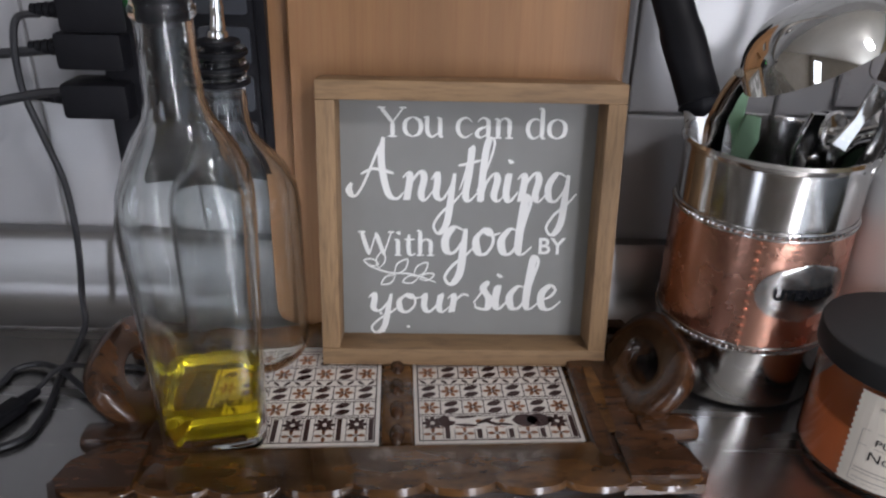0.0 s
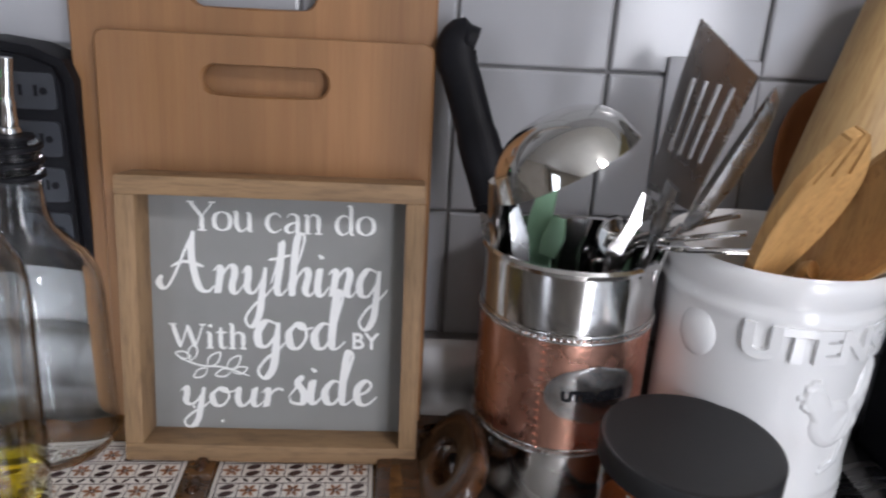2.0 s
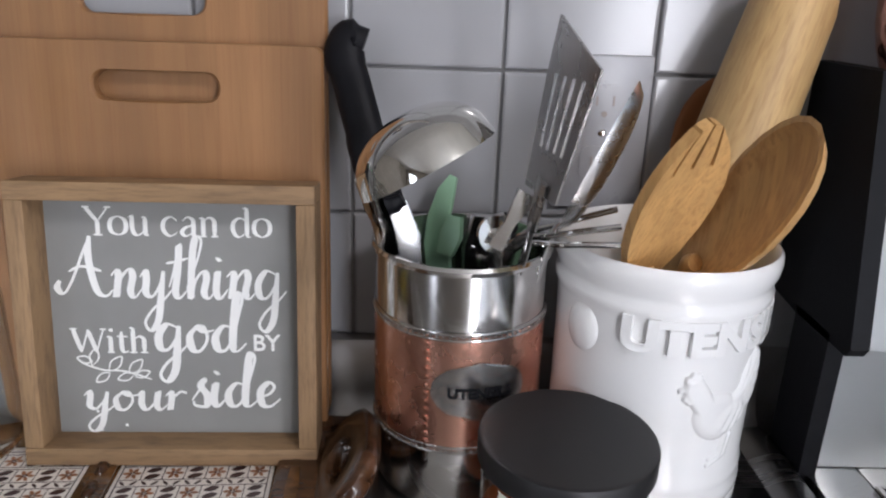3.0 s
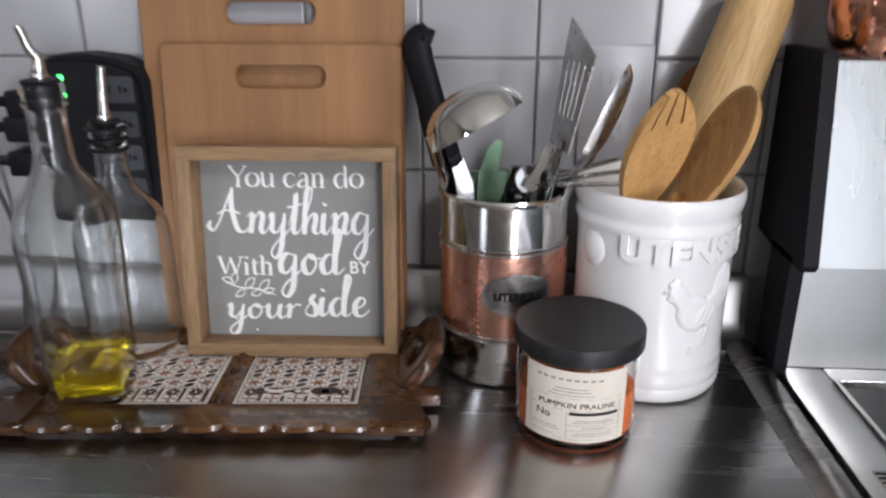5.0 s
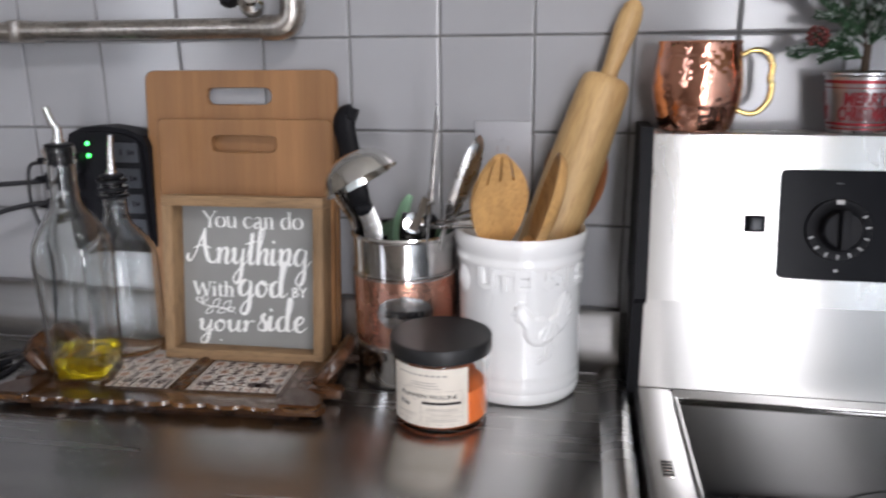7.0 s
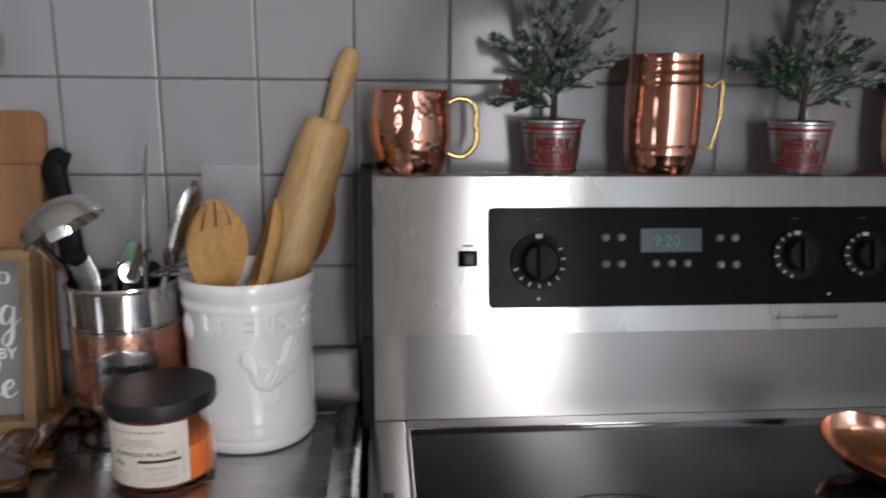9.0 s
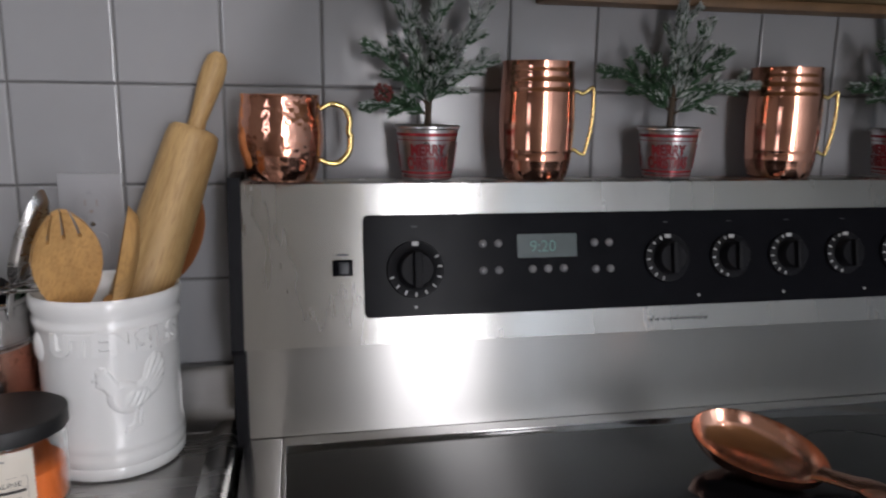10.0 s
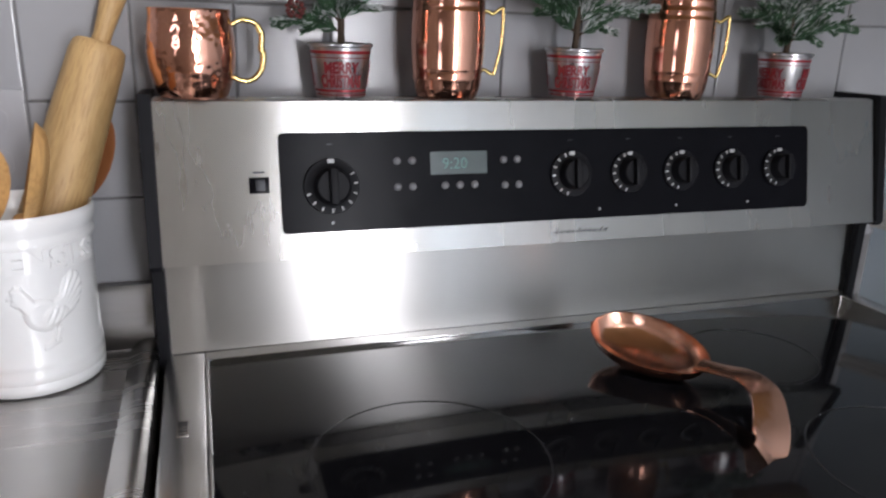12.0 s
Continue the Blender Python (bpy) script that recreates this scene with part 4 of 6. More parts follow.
def sign():
    ob = thing("box_sign", pose(0.0220, 0.4410, TILE_TOP + 0.0015, -8.2, 0, 1.3), "square wooden box sign with white lettering on grey", "sign")
    w, h, d, f = 0.199, 0.197, 0.033, 0.0125
    e = 0.0012
    part("frame_bottom", boxed(-w / 2, w / 2, 0, d, 0, f, e), M_FRAME, ob)
    part("frame_top", boxed(-w / 2, w / 2, 0, d, h - f, h, e), M_FRAME, ob)
    part("frame_side", boxed(-w / 2, -w / 2 + f, 0.0003, d, f, h - f, e), M_FRAME_V, ob)
    part("frame_side", boxed(w / 2 - f, w / 2, 0.0003, d, f, h - f, e), M_FRAME_V, ob)
    panel = part("panel", boxed(-w / 2 + f, w / 2 - f, d - 0.006, d - 0.001, f, h - f), M_SIGN, ob, "grey painted panel", smooth=False)
    y = d - 0.0062

    def write(body, x, z, size, wide=1.0, thick=0.0):
        me = lettering(body, size, 0.00015, thick=thick, wide=wide, align="LEFT")
        me.transform(Matrix.Translation((x, y, z)))
        mesh_part("lettering", me, M_LETTER, panel, smooth=False)

    def roman(word, x, z, size, width, long):
        bm = script(word, x, z, size, width, long, ROMAN, ROMAN_ADVANCE)
        bmesh.ops.translate(bm, verts=bm.verts, vec=(0, y, 0))
        part("lettering", bm, M_LETTER, panel, smooth=False)

    def brush(word, x, z, size, width, long):
        bm = script(word, x, z, size, width, long)
        bmesh.ops.translate(bm, verts=bm.verts, vec=(0, y, 0))
        part("lettering", bm, M_LETTER, panel, smooth=False)

    roman("You can do", -0.0600, 0.1578, 0.0275, 0.0025, 0.1275)
    brush("Anything", -0.0698, 0.1136, 0.0388, 0.0041, 0.1446)
    roman("With", -0.0745, 0.0733, 0.0248, 0.0026, 0.0540)
    brush("god", -0.0164, 0.0748, 0.0375, 0.0048, 0.0620)
    write("BY", 0.0512, 0.0755, 0.0170, 0.98, 0.0003)
    brush("your", -0.0690, 0.0300, 0.0275, 0.0038, 0.0725)
    brush("side", 0.0085, 0.0330, 0.0352, 0.0046, 0.0613)
    # sprig of leaves
    bm = ribbon([(-0.0665, 0.0635), (-0.052, 0.0585), (-0.036, 0.0575), (-0.018, 0.0515)], 0.0012, slant=False)
    for x, z, a, s in ((-0.064, 0.066, 165, 0.010), (-0.0575, 0.068, 75, 0.012), (-0.052, 0.053, 215, 0.011), (-0.043, 0.063, 50, 0.013), (-0.036, 0.0535, 200, 0.011), (-0.029, 0.061, 48, 0.013), (-0.0245, 0.0555, 20, 0.010)):
        c, q = math.cos(radians(a)), math.sin(radians(a))
        pts = [(x + s * (u * c - v * q), z + s * (u * q + v * c)) for u, v in ((-0.55, 0), (-0.2, 0.22), (0.15, 0.24), (0.55, 0), (0.15, -0.24), (-0.2, -0.22), (-0.55, 0))]
        ribbon(pts, 0.0011, bm=bm, slant=False)
    bmesh.ops.translate(bm, verts=bm.verts, vec=(-0.0025, y, 0.0015))
    part("leaf_sprig", bm, M_LETTER, panel, smooth=False)
    specks = bmesh.new()
    for x, z in ((-0.058, 0.0145), (-0.04, 0.018), (-0.06, 0.0285)):
        lathe([(0, 0.0003), (0.0011, 0.0002), (0.0012, 0)], 8, pose(x, y, z, 90), bm=specks)
    part("paint_speck", specks, M_LETTER, panel, smooth=False)
    return ob


sign()

# ---- oil bottles ----


def squarish(half, round_part, n=48):
    """Outline points between a rounded square (0) and a circle (1)."""
    out = []
    for i in range(n):
        a = 2 * math.pi * i / n
        c, s = math.cos(a), math.sin(a)
        p = 2 + (1 - round_part) * 5
        r = (abs(c) ** p + abs(s) ** p) ** (-1 / p)
        out.append((half * r * c, half * r * s))
    return out


def skin(sections, bm=None, flip=False):
    """Joins outlines [(half, roundness, z)] into a closed skin."""
    bm = bm or bmesh.new()
    loops = [[bm.verts.new((x, y, z)) for x, y in squarish(h, q)] for h, q, z in sections]
    n = len(loops[0])
    for a, b in zip(loops, loops[1:]):
        for i in range(n):
            bm.faces.new((a[i], a[(i + 1) % n], b[(i + 1) % n], b[i]))
    bm.faces.new(loops[0][::-1])
    bm.faces.new(loops[-1])
    return bm


def glass_part(name, outer, inner, parent):
    """Hollow glass: an outer skin and an inward-facing inner one."""
    bm = skin(outer)
    bmesh.ops.recalc_face_normals(bm, faces=bm.faces)
    bi = skin(inner)
    bmesh.ops.recalc_face_normals(bi, faces=bi.faces)
    bmesh.ops.reverse_faces(bi, faces=bi.faces)
    me, mi = bpy.data.meshes.new(name), bpy.data.meshes.new(name)
    bi.to_mesh(mi)
    bm.from_mesh(mi)
    bm.to_mesh(me)
    bm.free()
    bi.free()
    bpy.data.meshes.remove(mi)
    ob = mesh_part(name, me, M_GLASS, parent, "", True, 50)
    ob.visible_shadow = False
    return ob


def pourer(parent, z, neck, spout, lean):
    bm = lathe([(0, z - 0.02), (neck * 0.62, z - 0.02), (neck * 0.66, z + 0.001), (neck * 1.04, z + 0.002), (neck * 1.06, z + 0.003), (neck * 1.0, z + 0.0042), (neck * 0.45, z + 0.0048), (0, z + 0.0048)], 24)
    part("stopper", bm, M_BLACK, parent, "black rubber stopper")
    part("spout_collar", lathe([(0.0035, z + 0.004), (0.0062, z + 0.0045), (0.0066, z + 0.007), (0.0058, z + 0.0095), (0.0048, z + 0.010)], 16), M_CHROME, parent, "small steel collar")
    pts = smooth_path([(0, 0, z + 0.004), (0.001, 0, z + 0.02), (lean * 0.4, 0, z + spout * 0.6), (lean, 0, z + spout)], 5)
    part("spout", tube(pts, [0.0048, 0.0042, 0.0036, 0.0034], 12), M_CHROME, parent, "polished steel pouring spout")


def oil_bottle():
    ob = thing("oil_bottle", pose(-0.1320, 0.3725, TILE_TOP + 0.0004, 0, 0, 12), "square clear glass bottle with a little olive oil", "bottle", "oil bottles")
    outer = [(0.0255, 0.25, 0), (0.0290, 0.15, 0.002), (0.0302, 0.1, 0.006), (0.0312, 0.1, 0.04), (0.0330, 0.1, 0.10), (0.0344, 0.1, 0.14), (0.0342, 0.12, 0.150), (0.0325, 0.25, 0.163), (0.0278, 0.5, 0.178), (0.0222, 0.8, 0.190), (0.0172, 1, 0.199), (0.0150, 1, 0.208), (0.0142, 1, 0.225), (0.0140, 1, 0.246), (0.0158, 1, 0.2475), (0.0160, 1, 0.2515), (0.0146, 1, 0.253), (0.0146, 1, 0.255), (0.0160, 1, 0.2565), (0.0160, 1, 0.262), (0.0152, 1, 0.2635), (0.0100, 1, 0.2637)]
    inner = [(0.0225, 0.4, 0.006), (0.0270, 0.25, 0.009), (0.0284, 0.15, 0.02), (0.0294, 0.15, 0.04), (0.0312, 0.15, 0.10), (0.0326, 0.15, 0.14), (0.0324, 0.15, 0.150), (0.0308, 0.3, 0.162), (0.0255, 0.6, 0.176), (0.0198, 0.9, 0.188), (0.0148, 1, 0.197), (0.0124, 1, 0.207), (0.0115, 1, 0.225), (0.0110, 1, 0.245)]
    body = glass_part("bottle_glass", outer, inner, ob)
    oil = part("oil", skin([(0.0221, 0.4, 0.0064), (0.0266, 0.25, 0.0094), (0.0280, 0.15, 0.02), (0.0288, 0.15, 0.0365)]), M_OIL, ob, "yellow olive oil", angle=50)
    oil.visible_shadow = False
    pourer(ob, 0.2625, 0.0135, 0.042, -0.008)
    return ob


def empty_bottle():
    ob = thing("oil_bottle", pose(-0.1320, 0.4560, TILE_TOP + 0.003, 0, 0, 5), "round clear glass bottle with a steel pourer, empty", "bottle", "oil bottles")
    outer = [(0.034, 1, 0), (0.040, 1, 0.002), (0.0425, 1, 0.007), (0.0425, 1, 0.09), (0.0425, 1, 0.110), (0.0405, 1, 0.125), (0.034, 1, 0.139), (0.0245, 1, 0.150), (0.017, 1, 0.160), (0.0142, 1, 0.172), (0.0138, 1, 0.190), (0.0155, 1, 0.1915), (0.0155, 1, 0.196), (0.0142, 1, 0.1975), (0.0155, 1, 0.1990), (0.0155, 1, 0.2055), (0.0142, 1, 0.207), (0.0155, 1, 0.2085), (0.0155, 1, 0.214), (0.010, 1, 0.2145)]
    inner = [(0.030, 1, 0.006), (0.0375, 1, 0.009), (0.0395, 1, 0.02), (0.0395, 1, 0.11), (0.0375, 1, 0.124), (0.031, 1, 0.1365), (0.022, 1, 0.147), (0.0145, 1, 0.158), (0.0115, 1, 0.171), (0.0110, 1, 0.19)]
    glass_part("bottle_glass", outer, inner, ob)
    for z in (0.1935, 0.2023, 0.2112):
        part("collar_ring", lathe([(0.0156, z - 0.002), (0.017, z - 0.0012), (0.017, z + 0.0012), (0.0156, z + 0.002)], 24), M_BLACK, ob)
    pourer(ob, 0.214, 0.0125, 0.05, 0.004)
    return ob


oil_bottle()
empty_bottle()

# ---- power strip and cables ----


def power_strip():
    ob = thing("power_adapter", pose(-0.172, 0.541, 1.138), "black wall power adapter with green lamps and plugs", "power adapter")
    outline = [(-0.052, -0.080), (0.052, -0.080), (0.056, -0.074), (0.056, 0.052), (0.050, 0.066), (0.030, 0.074), (0.0, 0.078), (-0.030, 0.076), (-0.050, 0.068), (-0.056, 0.054), (-0.056, -0.074)]
    part("housing", prism(outline, 0, 0.036, 0.006, m=pose(0, 0, 0, 90)), M_BLACK, ob)
    for z in (0.046, 0.014, -0.018, -0.05):
        s = part("socket_face", prism(rounded(0.034, 0.024, 0.003), 0, 0.0016, 0.0005, m=pose(0.030, -0.0362, z, 90)), M_GREY_PLASTIC, ob, "grey socket face")
        for x in (0.024, 0.034):
            part("slot", boxed(x - 0.001, x + 0.001, -0.0385, -0.0379, z - 0.003, z + 0.004), M_BLACK, s)
        part("earth_hole", lathe([(0, 0), (0.0025, 0), (0.0025, 0.0005), (0, 0.0005)], 10, pose(0.039, -0.0379, z, 90)), M_BLACK, s)
    for z in (0.0565, 0.0415):
        part("indicator_lamp", lathe([(0, 0.002), (0.0016, 0.0016), (0.0027, 0)], 12, pose(-0.022, -0.0362, z, 90)), M_LED, ob, "lit green lamp")
    return ob


power_strip()


def plug(x, z, chunky):
    ob = thing("power_plug", pose(x, 0.506, z), "black plug pushed into the power adapter", "plug", "plugs")
    k = 1.35 if chunky else 1.0
    part("plug_body", boxed(-0.014 * k, 0.026, -0.012 * k, 0.012 * k, -0.009 * k, 0.009 * k, 0.004), M_BLACK, ob)
    bm = bmesh.new()
    for j in range(5):
        lathe([(0, 0), (0.0062 - 0.0006 * j, 0), (0.0062 - 0.0006 * j, 0.0035), (0, 0.0035)], 12, pose(-0.014 * k - 0.0048 * j, 0, 0, 0, -90, 0), bm=bm)
    part("strain_relief", bm, M_BLACK, ob)


plug(-0.225, 1.172, True)
plug(-0.231, 1.148, True)
plug(-0.233, 1.115, True)


def cable(points, r, label):
    tagged(part("power_cable", tube(smooth_path(points, 8), r, 8), M_CABLE), label, "cable", "cables")


cable([(-0.262, 0.506, 1.169), (-0.275, 0.502, 1.167), (-0.280, 0.50, 1.150), (-0.281, 0.50, 1.12), (-0.274, 0.50, 1.088), (-0.266, 0.50, 1.051), (-0.265, 0.498, 1.006), (-0.268, 0.494, 0.965), (-0.264, 0.480, 0.9435), (-0.257, 0.428, 0.9405), (-0.247, 0.380, 0.9405), (-0.258, 0.352, 0.9405), (-0.33, 0.335, 0.9405)], 0.0024, "thin black cable hanging down to the worktop")
cable([(-0.262, 0.506, 1.146), (-0.30, 0.50, 1.143), (-0.36, 0.49, 1.139), (-0.46, 0.48, 1.134), (-0.62, 0.47, 1.12), (-0.9, 0.46, 1.0), (-1.0, 0.45, 0.9425)], 0.0033, "black cable stretched along the tiled wall")
cable([(-0.244, 0.506, 1.118), (-0.275, 0.50, 1.117), (-0.325, 0.49, 1.105), (-0.37, 0.48, 1.08), (-0.42, 0.47, 1.03), (-0.48, 0.46, 0.97), (-0.58, 0.45, 0.9415)], 0.0033, "black cable drooping along the tiled wall")
cable([(-0.206, 0.385, 0.9405), (-0.230, 0.406, 0.9415), (-0.254, 0.424, 0.9450), (-0.276, 0.436, 0.9420), (-0.291, 0.430, 0.9405), (-0.296, 0.408, 0.9405), (-0.34, 0.38, 0.9405)], 0.0022, "thin black cable curled on the worktop")
cable([(-0.190, 0.427, 0.9405), (-0.209, 0.437, 0.9405), (-0.237, 0.436, 0.9410), (-0.252, 0.422, 0.9500), (-0.262, 0.405, 0.9440), (-0.266, 0.396, 0.9425)], 0.0018, "thin black lead running into a connector")
conn = thing("cable_connector", pose(-0.271, 0.381, TOP + 0.0045, 0, 0, 70), "small black cable connector lying on the worktop", "connector")
part("shell", boxed(-0.014, 0.012, -0.006, 0.006, -0.004, 0.004, 0.0018), M_BLACK, conn)
part("boot", tube([(0.011, 0, 0), (0.026, 0, 0)], [0.0045, 0.003], 10), M_BLACK, conn)

# ---- steel and copper canister with utensils ----
CAN = (0.218, 0.4640)


def canister():
    ob = thing("utensil_canister", pose(CAN[0], CAN[1], TOP), "steel canister with a copper band and an oval plaque", "canister")
    r = 0.0568
    part("shell", lathe([(0, 0.001), (r - 0.004, 0.0), (r - 0.0008, 0.002), (r, 0.006), (r, 0.046), (r, 0.046), (r - 0.0006, 0.0465), (r - 0.0006, 0.127), (r, 0.1275), (r, 0.166), (r + 0.0022, 0.1675), (r + 0.0028, 0.170), (r + 0.0016, 0.1722), (r - 0.001, 0.1718), (r - 0.0016, 0.168), (r - 0.0016, 0.01), (0, 0.008)], 64), M_CHROME, ob)
    part("copper_band", lathe([(r - 0.0004, 0.0475), (r + 0.0007, 0.0478), (r + 0.0007, 0.1262), (r - 0.0004, 0.1265)], 64), M_COPPER_BAND, ob, "brushed copper band")
    for z in (0.0468, 0.1272):
        bm = bmesh.new()
        for dz, rr in ((-0.0022, 0.0012), (0.0022, 0.0012)):
            lathe([(r + 0.0002, z + dz - rr), (r + rr, z + dz - rr * 0.5), (r + rr * 1.15, z + dz), (r + rr, z + dz + rr * 0.5), (r + 0.0002, z + dz + rr)], 64, bm=bm)
        part("seam_ring", bm, M_CHROME, ob)
        beads = bmesh.new()
        for i in range(90):
            a = 2 * math.pi * i / 90
            lathe([(0, -0.0013), (0.0011, -0.0006), (0.0011, 0.0006), (0, 0.0013)], 6, pose((r + 0.0008) * math.sin(a), -(r + 0.0008) * math.cos(a), z), bm=beads)
        part("beading", beads, M_CHROME, ob, "ring of small steel beads")
    seam = bmesh.new()
    for i in range(13):
        a = radians(-22)
        lathe([(0, 0.0012), (0.0016, 0.0008), (0.002, 0)], 8, pose((r + 0.0006) * math.sin(a), -(r + 0.0006) * math.cos(a), 0.052 + 0.0058 * i) @ pose(0, 0, 0, 0, 0, -22) @ pose(0, 0, 0, 90), bm=seam)
    part("stitched_seam", seam, M_COPPER_SMOOTH, ob)
    # oval plaque, bent to the wall of the canister
    bm = bmesh.new()
    mid = radians(12)
    rows = []
    for k in range(9):
        v = -1 + 2 * k / 8
        half = 0.0305 * math.sqrt(max(0.0, 1 - v * v)) + 0.0004
        rows.append([(mid + half * u / r, 0.090 + 0.0205 * v) for u in [-1 + i / 8 for i in range(17)]])
    vs = [[bm.verts.new(((r + 0.0018) * math.sin(a), -(r + 0.0018) * math.cos(a), z)) for a, z in row] for row in rows]
    for a, b in zip(vs, vs[1:]):
        for i in range(16):
            bm.faces.new((a[i], a[i + 1], b[i + 1], b[i]))
    bmesh.ops.solidify(bm, geom=bm.faces[:], thickness=0.0011)
    plaque = part("plaque", bm, M_STEEL_RIM, ob, "polished steel oval plaque")
    me = lettering("UTENSILS", 0.0095, 0.0004, thick=0.0004, wide=1.05, wrap=r + 0.0024)
    me.transform(pose(0, 0, 0.0865, 0, 0, math.degrees(mid)))
    mesh_part("plaque_lettering", me, M_BLACK, plaque, "dark raised letters", smooth=False)
    return ob


canister()


def blade_strip(points, widths, thick, side, bm=None):
    """A flat strip along points, widths across the way `side`."""
    bm = bm or bmesh.new()
    side = Vector(side).normalized()
    rows = []
    n = len(points)
    pts = [Vector(p) for p in points]
    for i, p in enumerate(pts):
        d = (pts[min(i + 1, n - 1)] - pts[max(i - 1, 0)]).normalized()
        s = (side - d * side.dot(d)).normalized() * widths[i] / 2
        q = d.cross(s).normalized() * thick / 2
        rows.append([bm.verts.new(v) for v in (p + s + q * 0.6, p + s - q * 0.6, p + s * 0.9 - q, p - s * 0.9 - q, p - s - q * 0.6, p - s + q * 0.6, p - s * 0.9 + q, p + s * 0.9 + q)])
    for a, b in zip(rows, rows[1:]):
        for i in range(8):
            bm.faces.new((a[i], a[(i + 1) % 8], b[(i + 1) % 8], b[i]))
    bm.faces.new(rows[0])
    bm.faces.new(rows[-1])
    return bm


def scoop(length, width, deep, thick, m, tip=0.5, seg=24, rings=8):
    """A spoon bowl: hollow egg, long way x, opening towards +z, with a real wall."""
    bm = bmesh.new()

    def shell(grow):
        loops = []
        for k in range(rings + 1):
            v = k / rings
            loop = []
            for i in range(seg):
                a = 2 * math.pi * i / seg
                egg = 1 + 0.18 * tip * math.cos(a)
                loop.append(bm.verts.new(((length / 2 + grow) * v * math.cos(a), (width / 2 + grow) * v * egg * math.sin(a), -(deep + grow) * math.sqrt(max(0, 1 - v ** 2.4)) )))
            loops.append(loop)
        for a, b in zip(loops[1:], loops[2:]):
            for i in range(seg):
                bm.faces.new((a[i], a[(i + 1) % seg], b[(i + 1) % seg], b[i]))
        bm.faces.new(loops[1])
        for v in loops[0]:
            bm.verts.remove(v)
        return loops[-1]

    a, b = shell(0.0), shell(thick)
    for i in range(seg):
        bm.faces.new((a[i], a[(i + 1) % seg], b[(i + 1) % seg], b[i]))
    bmesh.ops.transform(bm, matrix=m, verts=bm.verts)
    return bm


def axes(origin, x, z):
    """A pose with the given x way and, as near as can be, the z way."""
    x = Vector(x).normalized()
    z = Vector(z)
    z = (z - x * z.dot(x)).normalized()
    y = z.cross(x)
    m = Matrix((x, y, z)).transposed().to_4x4()
    m.translation = Vector(origin)
    return m


INSIDE = TOP + 0.009


def knife():
    ob = thing("kitchen_knife", pose(0.196, 0.452, INSIDE), "kitchen knife with a black handle in the canister", "knife", "canister utensils")
    o = Vector((0.196, 0.452, INSIDE))
    top, low = Vector((0.1345, 0.5165, 1.2265)), Vector((0.1655, 0.470, 1.1315))
    d = (top - low)
    pts = [low - o, low + d * 0.25 - o, low + d * 0.5 - o, low + d * 0.75 - o, low + d * 0.93 - o, top + Vector((0.006, 0, 0.004)) - o, top + Vector((0.016, 0, 0.002)) - o]
    part("handle", tube(smooth_path(pts, 5), [0.0135, 0.0140, 0.0128, 0.0128, 0.0138, 0.0135, 0.0095], 14, 0.62, up=(0, 1, 0)), M_BLACK, ob, "black moulded plastic handle")
    # the hooked finger guard, then the blade
    hook = [low + Vector((-0.010, 0.003, 0.000)) - o, low + Vector((-0.001, 0.001, -0.0015)) - o, low + Vector((0.006, 0, 0.0)) - o, low + Vector((0.0125, 0, 0.0035)) - o]
    part("finger_guard", tube(smooth_path(hook, 4), [0.0085, 0.0095, 0.0080, 0.0060], 14, 0.75, up=(0, 1, 0)), M_BLACK, ob)
    b0 = low + Vector((0.003, 0, -0.003)) - o
    part("blade", blade_strip([b0, b0 + Vector((0.007, -0.001, -0.022)), b0 + Vector((0.012, -0.010, -0.055)), Vector((0, 0, 0.004))], [0.026, 0.030, 0.026, 0.004], 0.002, (1, 0.15, 0.28)), M_STEEL_DULL, ob, "steel blade")


def ladle():
    ob = thing("ladle", pose(0.200, 0.430, INSIDE), "polished steel ladle hanging its bowl over the canister", "ladle", "canister utensils")
    o = Vector((0.200, 0.430, INSIDE))
    c = Vector((0.1945, 0.386, 1.176))
    mouth = Vector((0.40, -0.12, -0.9))
    m = axes(c - o, (0.8, 0.1, 0.45), mouth)
    part("bowl", scoop(0.078, 0.074, 0.029, 0.0012, m, 0.0, 36, 12), M_MIRROR, ob, "deep polished bowl")
    neck = [c + Vector((-0.034, 0.008, -0.010)) - o, Vector((0.1635, 0.422, 1.142)) - o, Vector((0.1700, 0.447, 1.108)) - o, Vector((-0.016, 0.024, 0.06)), Vector((0.0, 0.01, 0.003))]
    part("handle", tube(smooth_path(neck, 6), [0.0062, 0.0065, 0.006, 0.006], 10, 0.5, up=(0, 1, 0)), M_CHROME, ob)


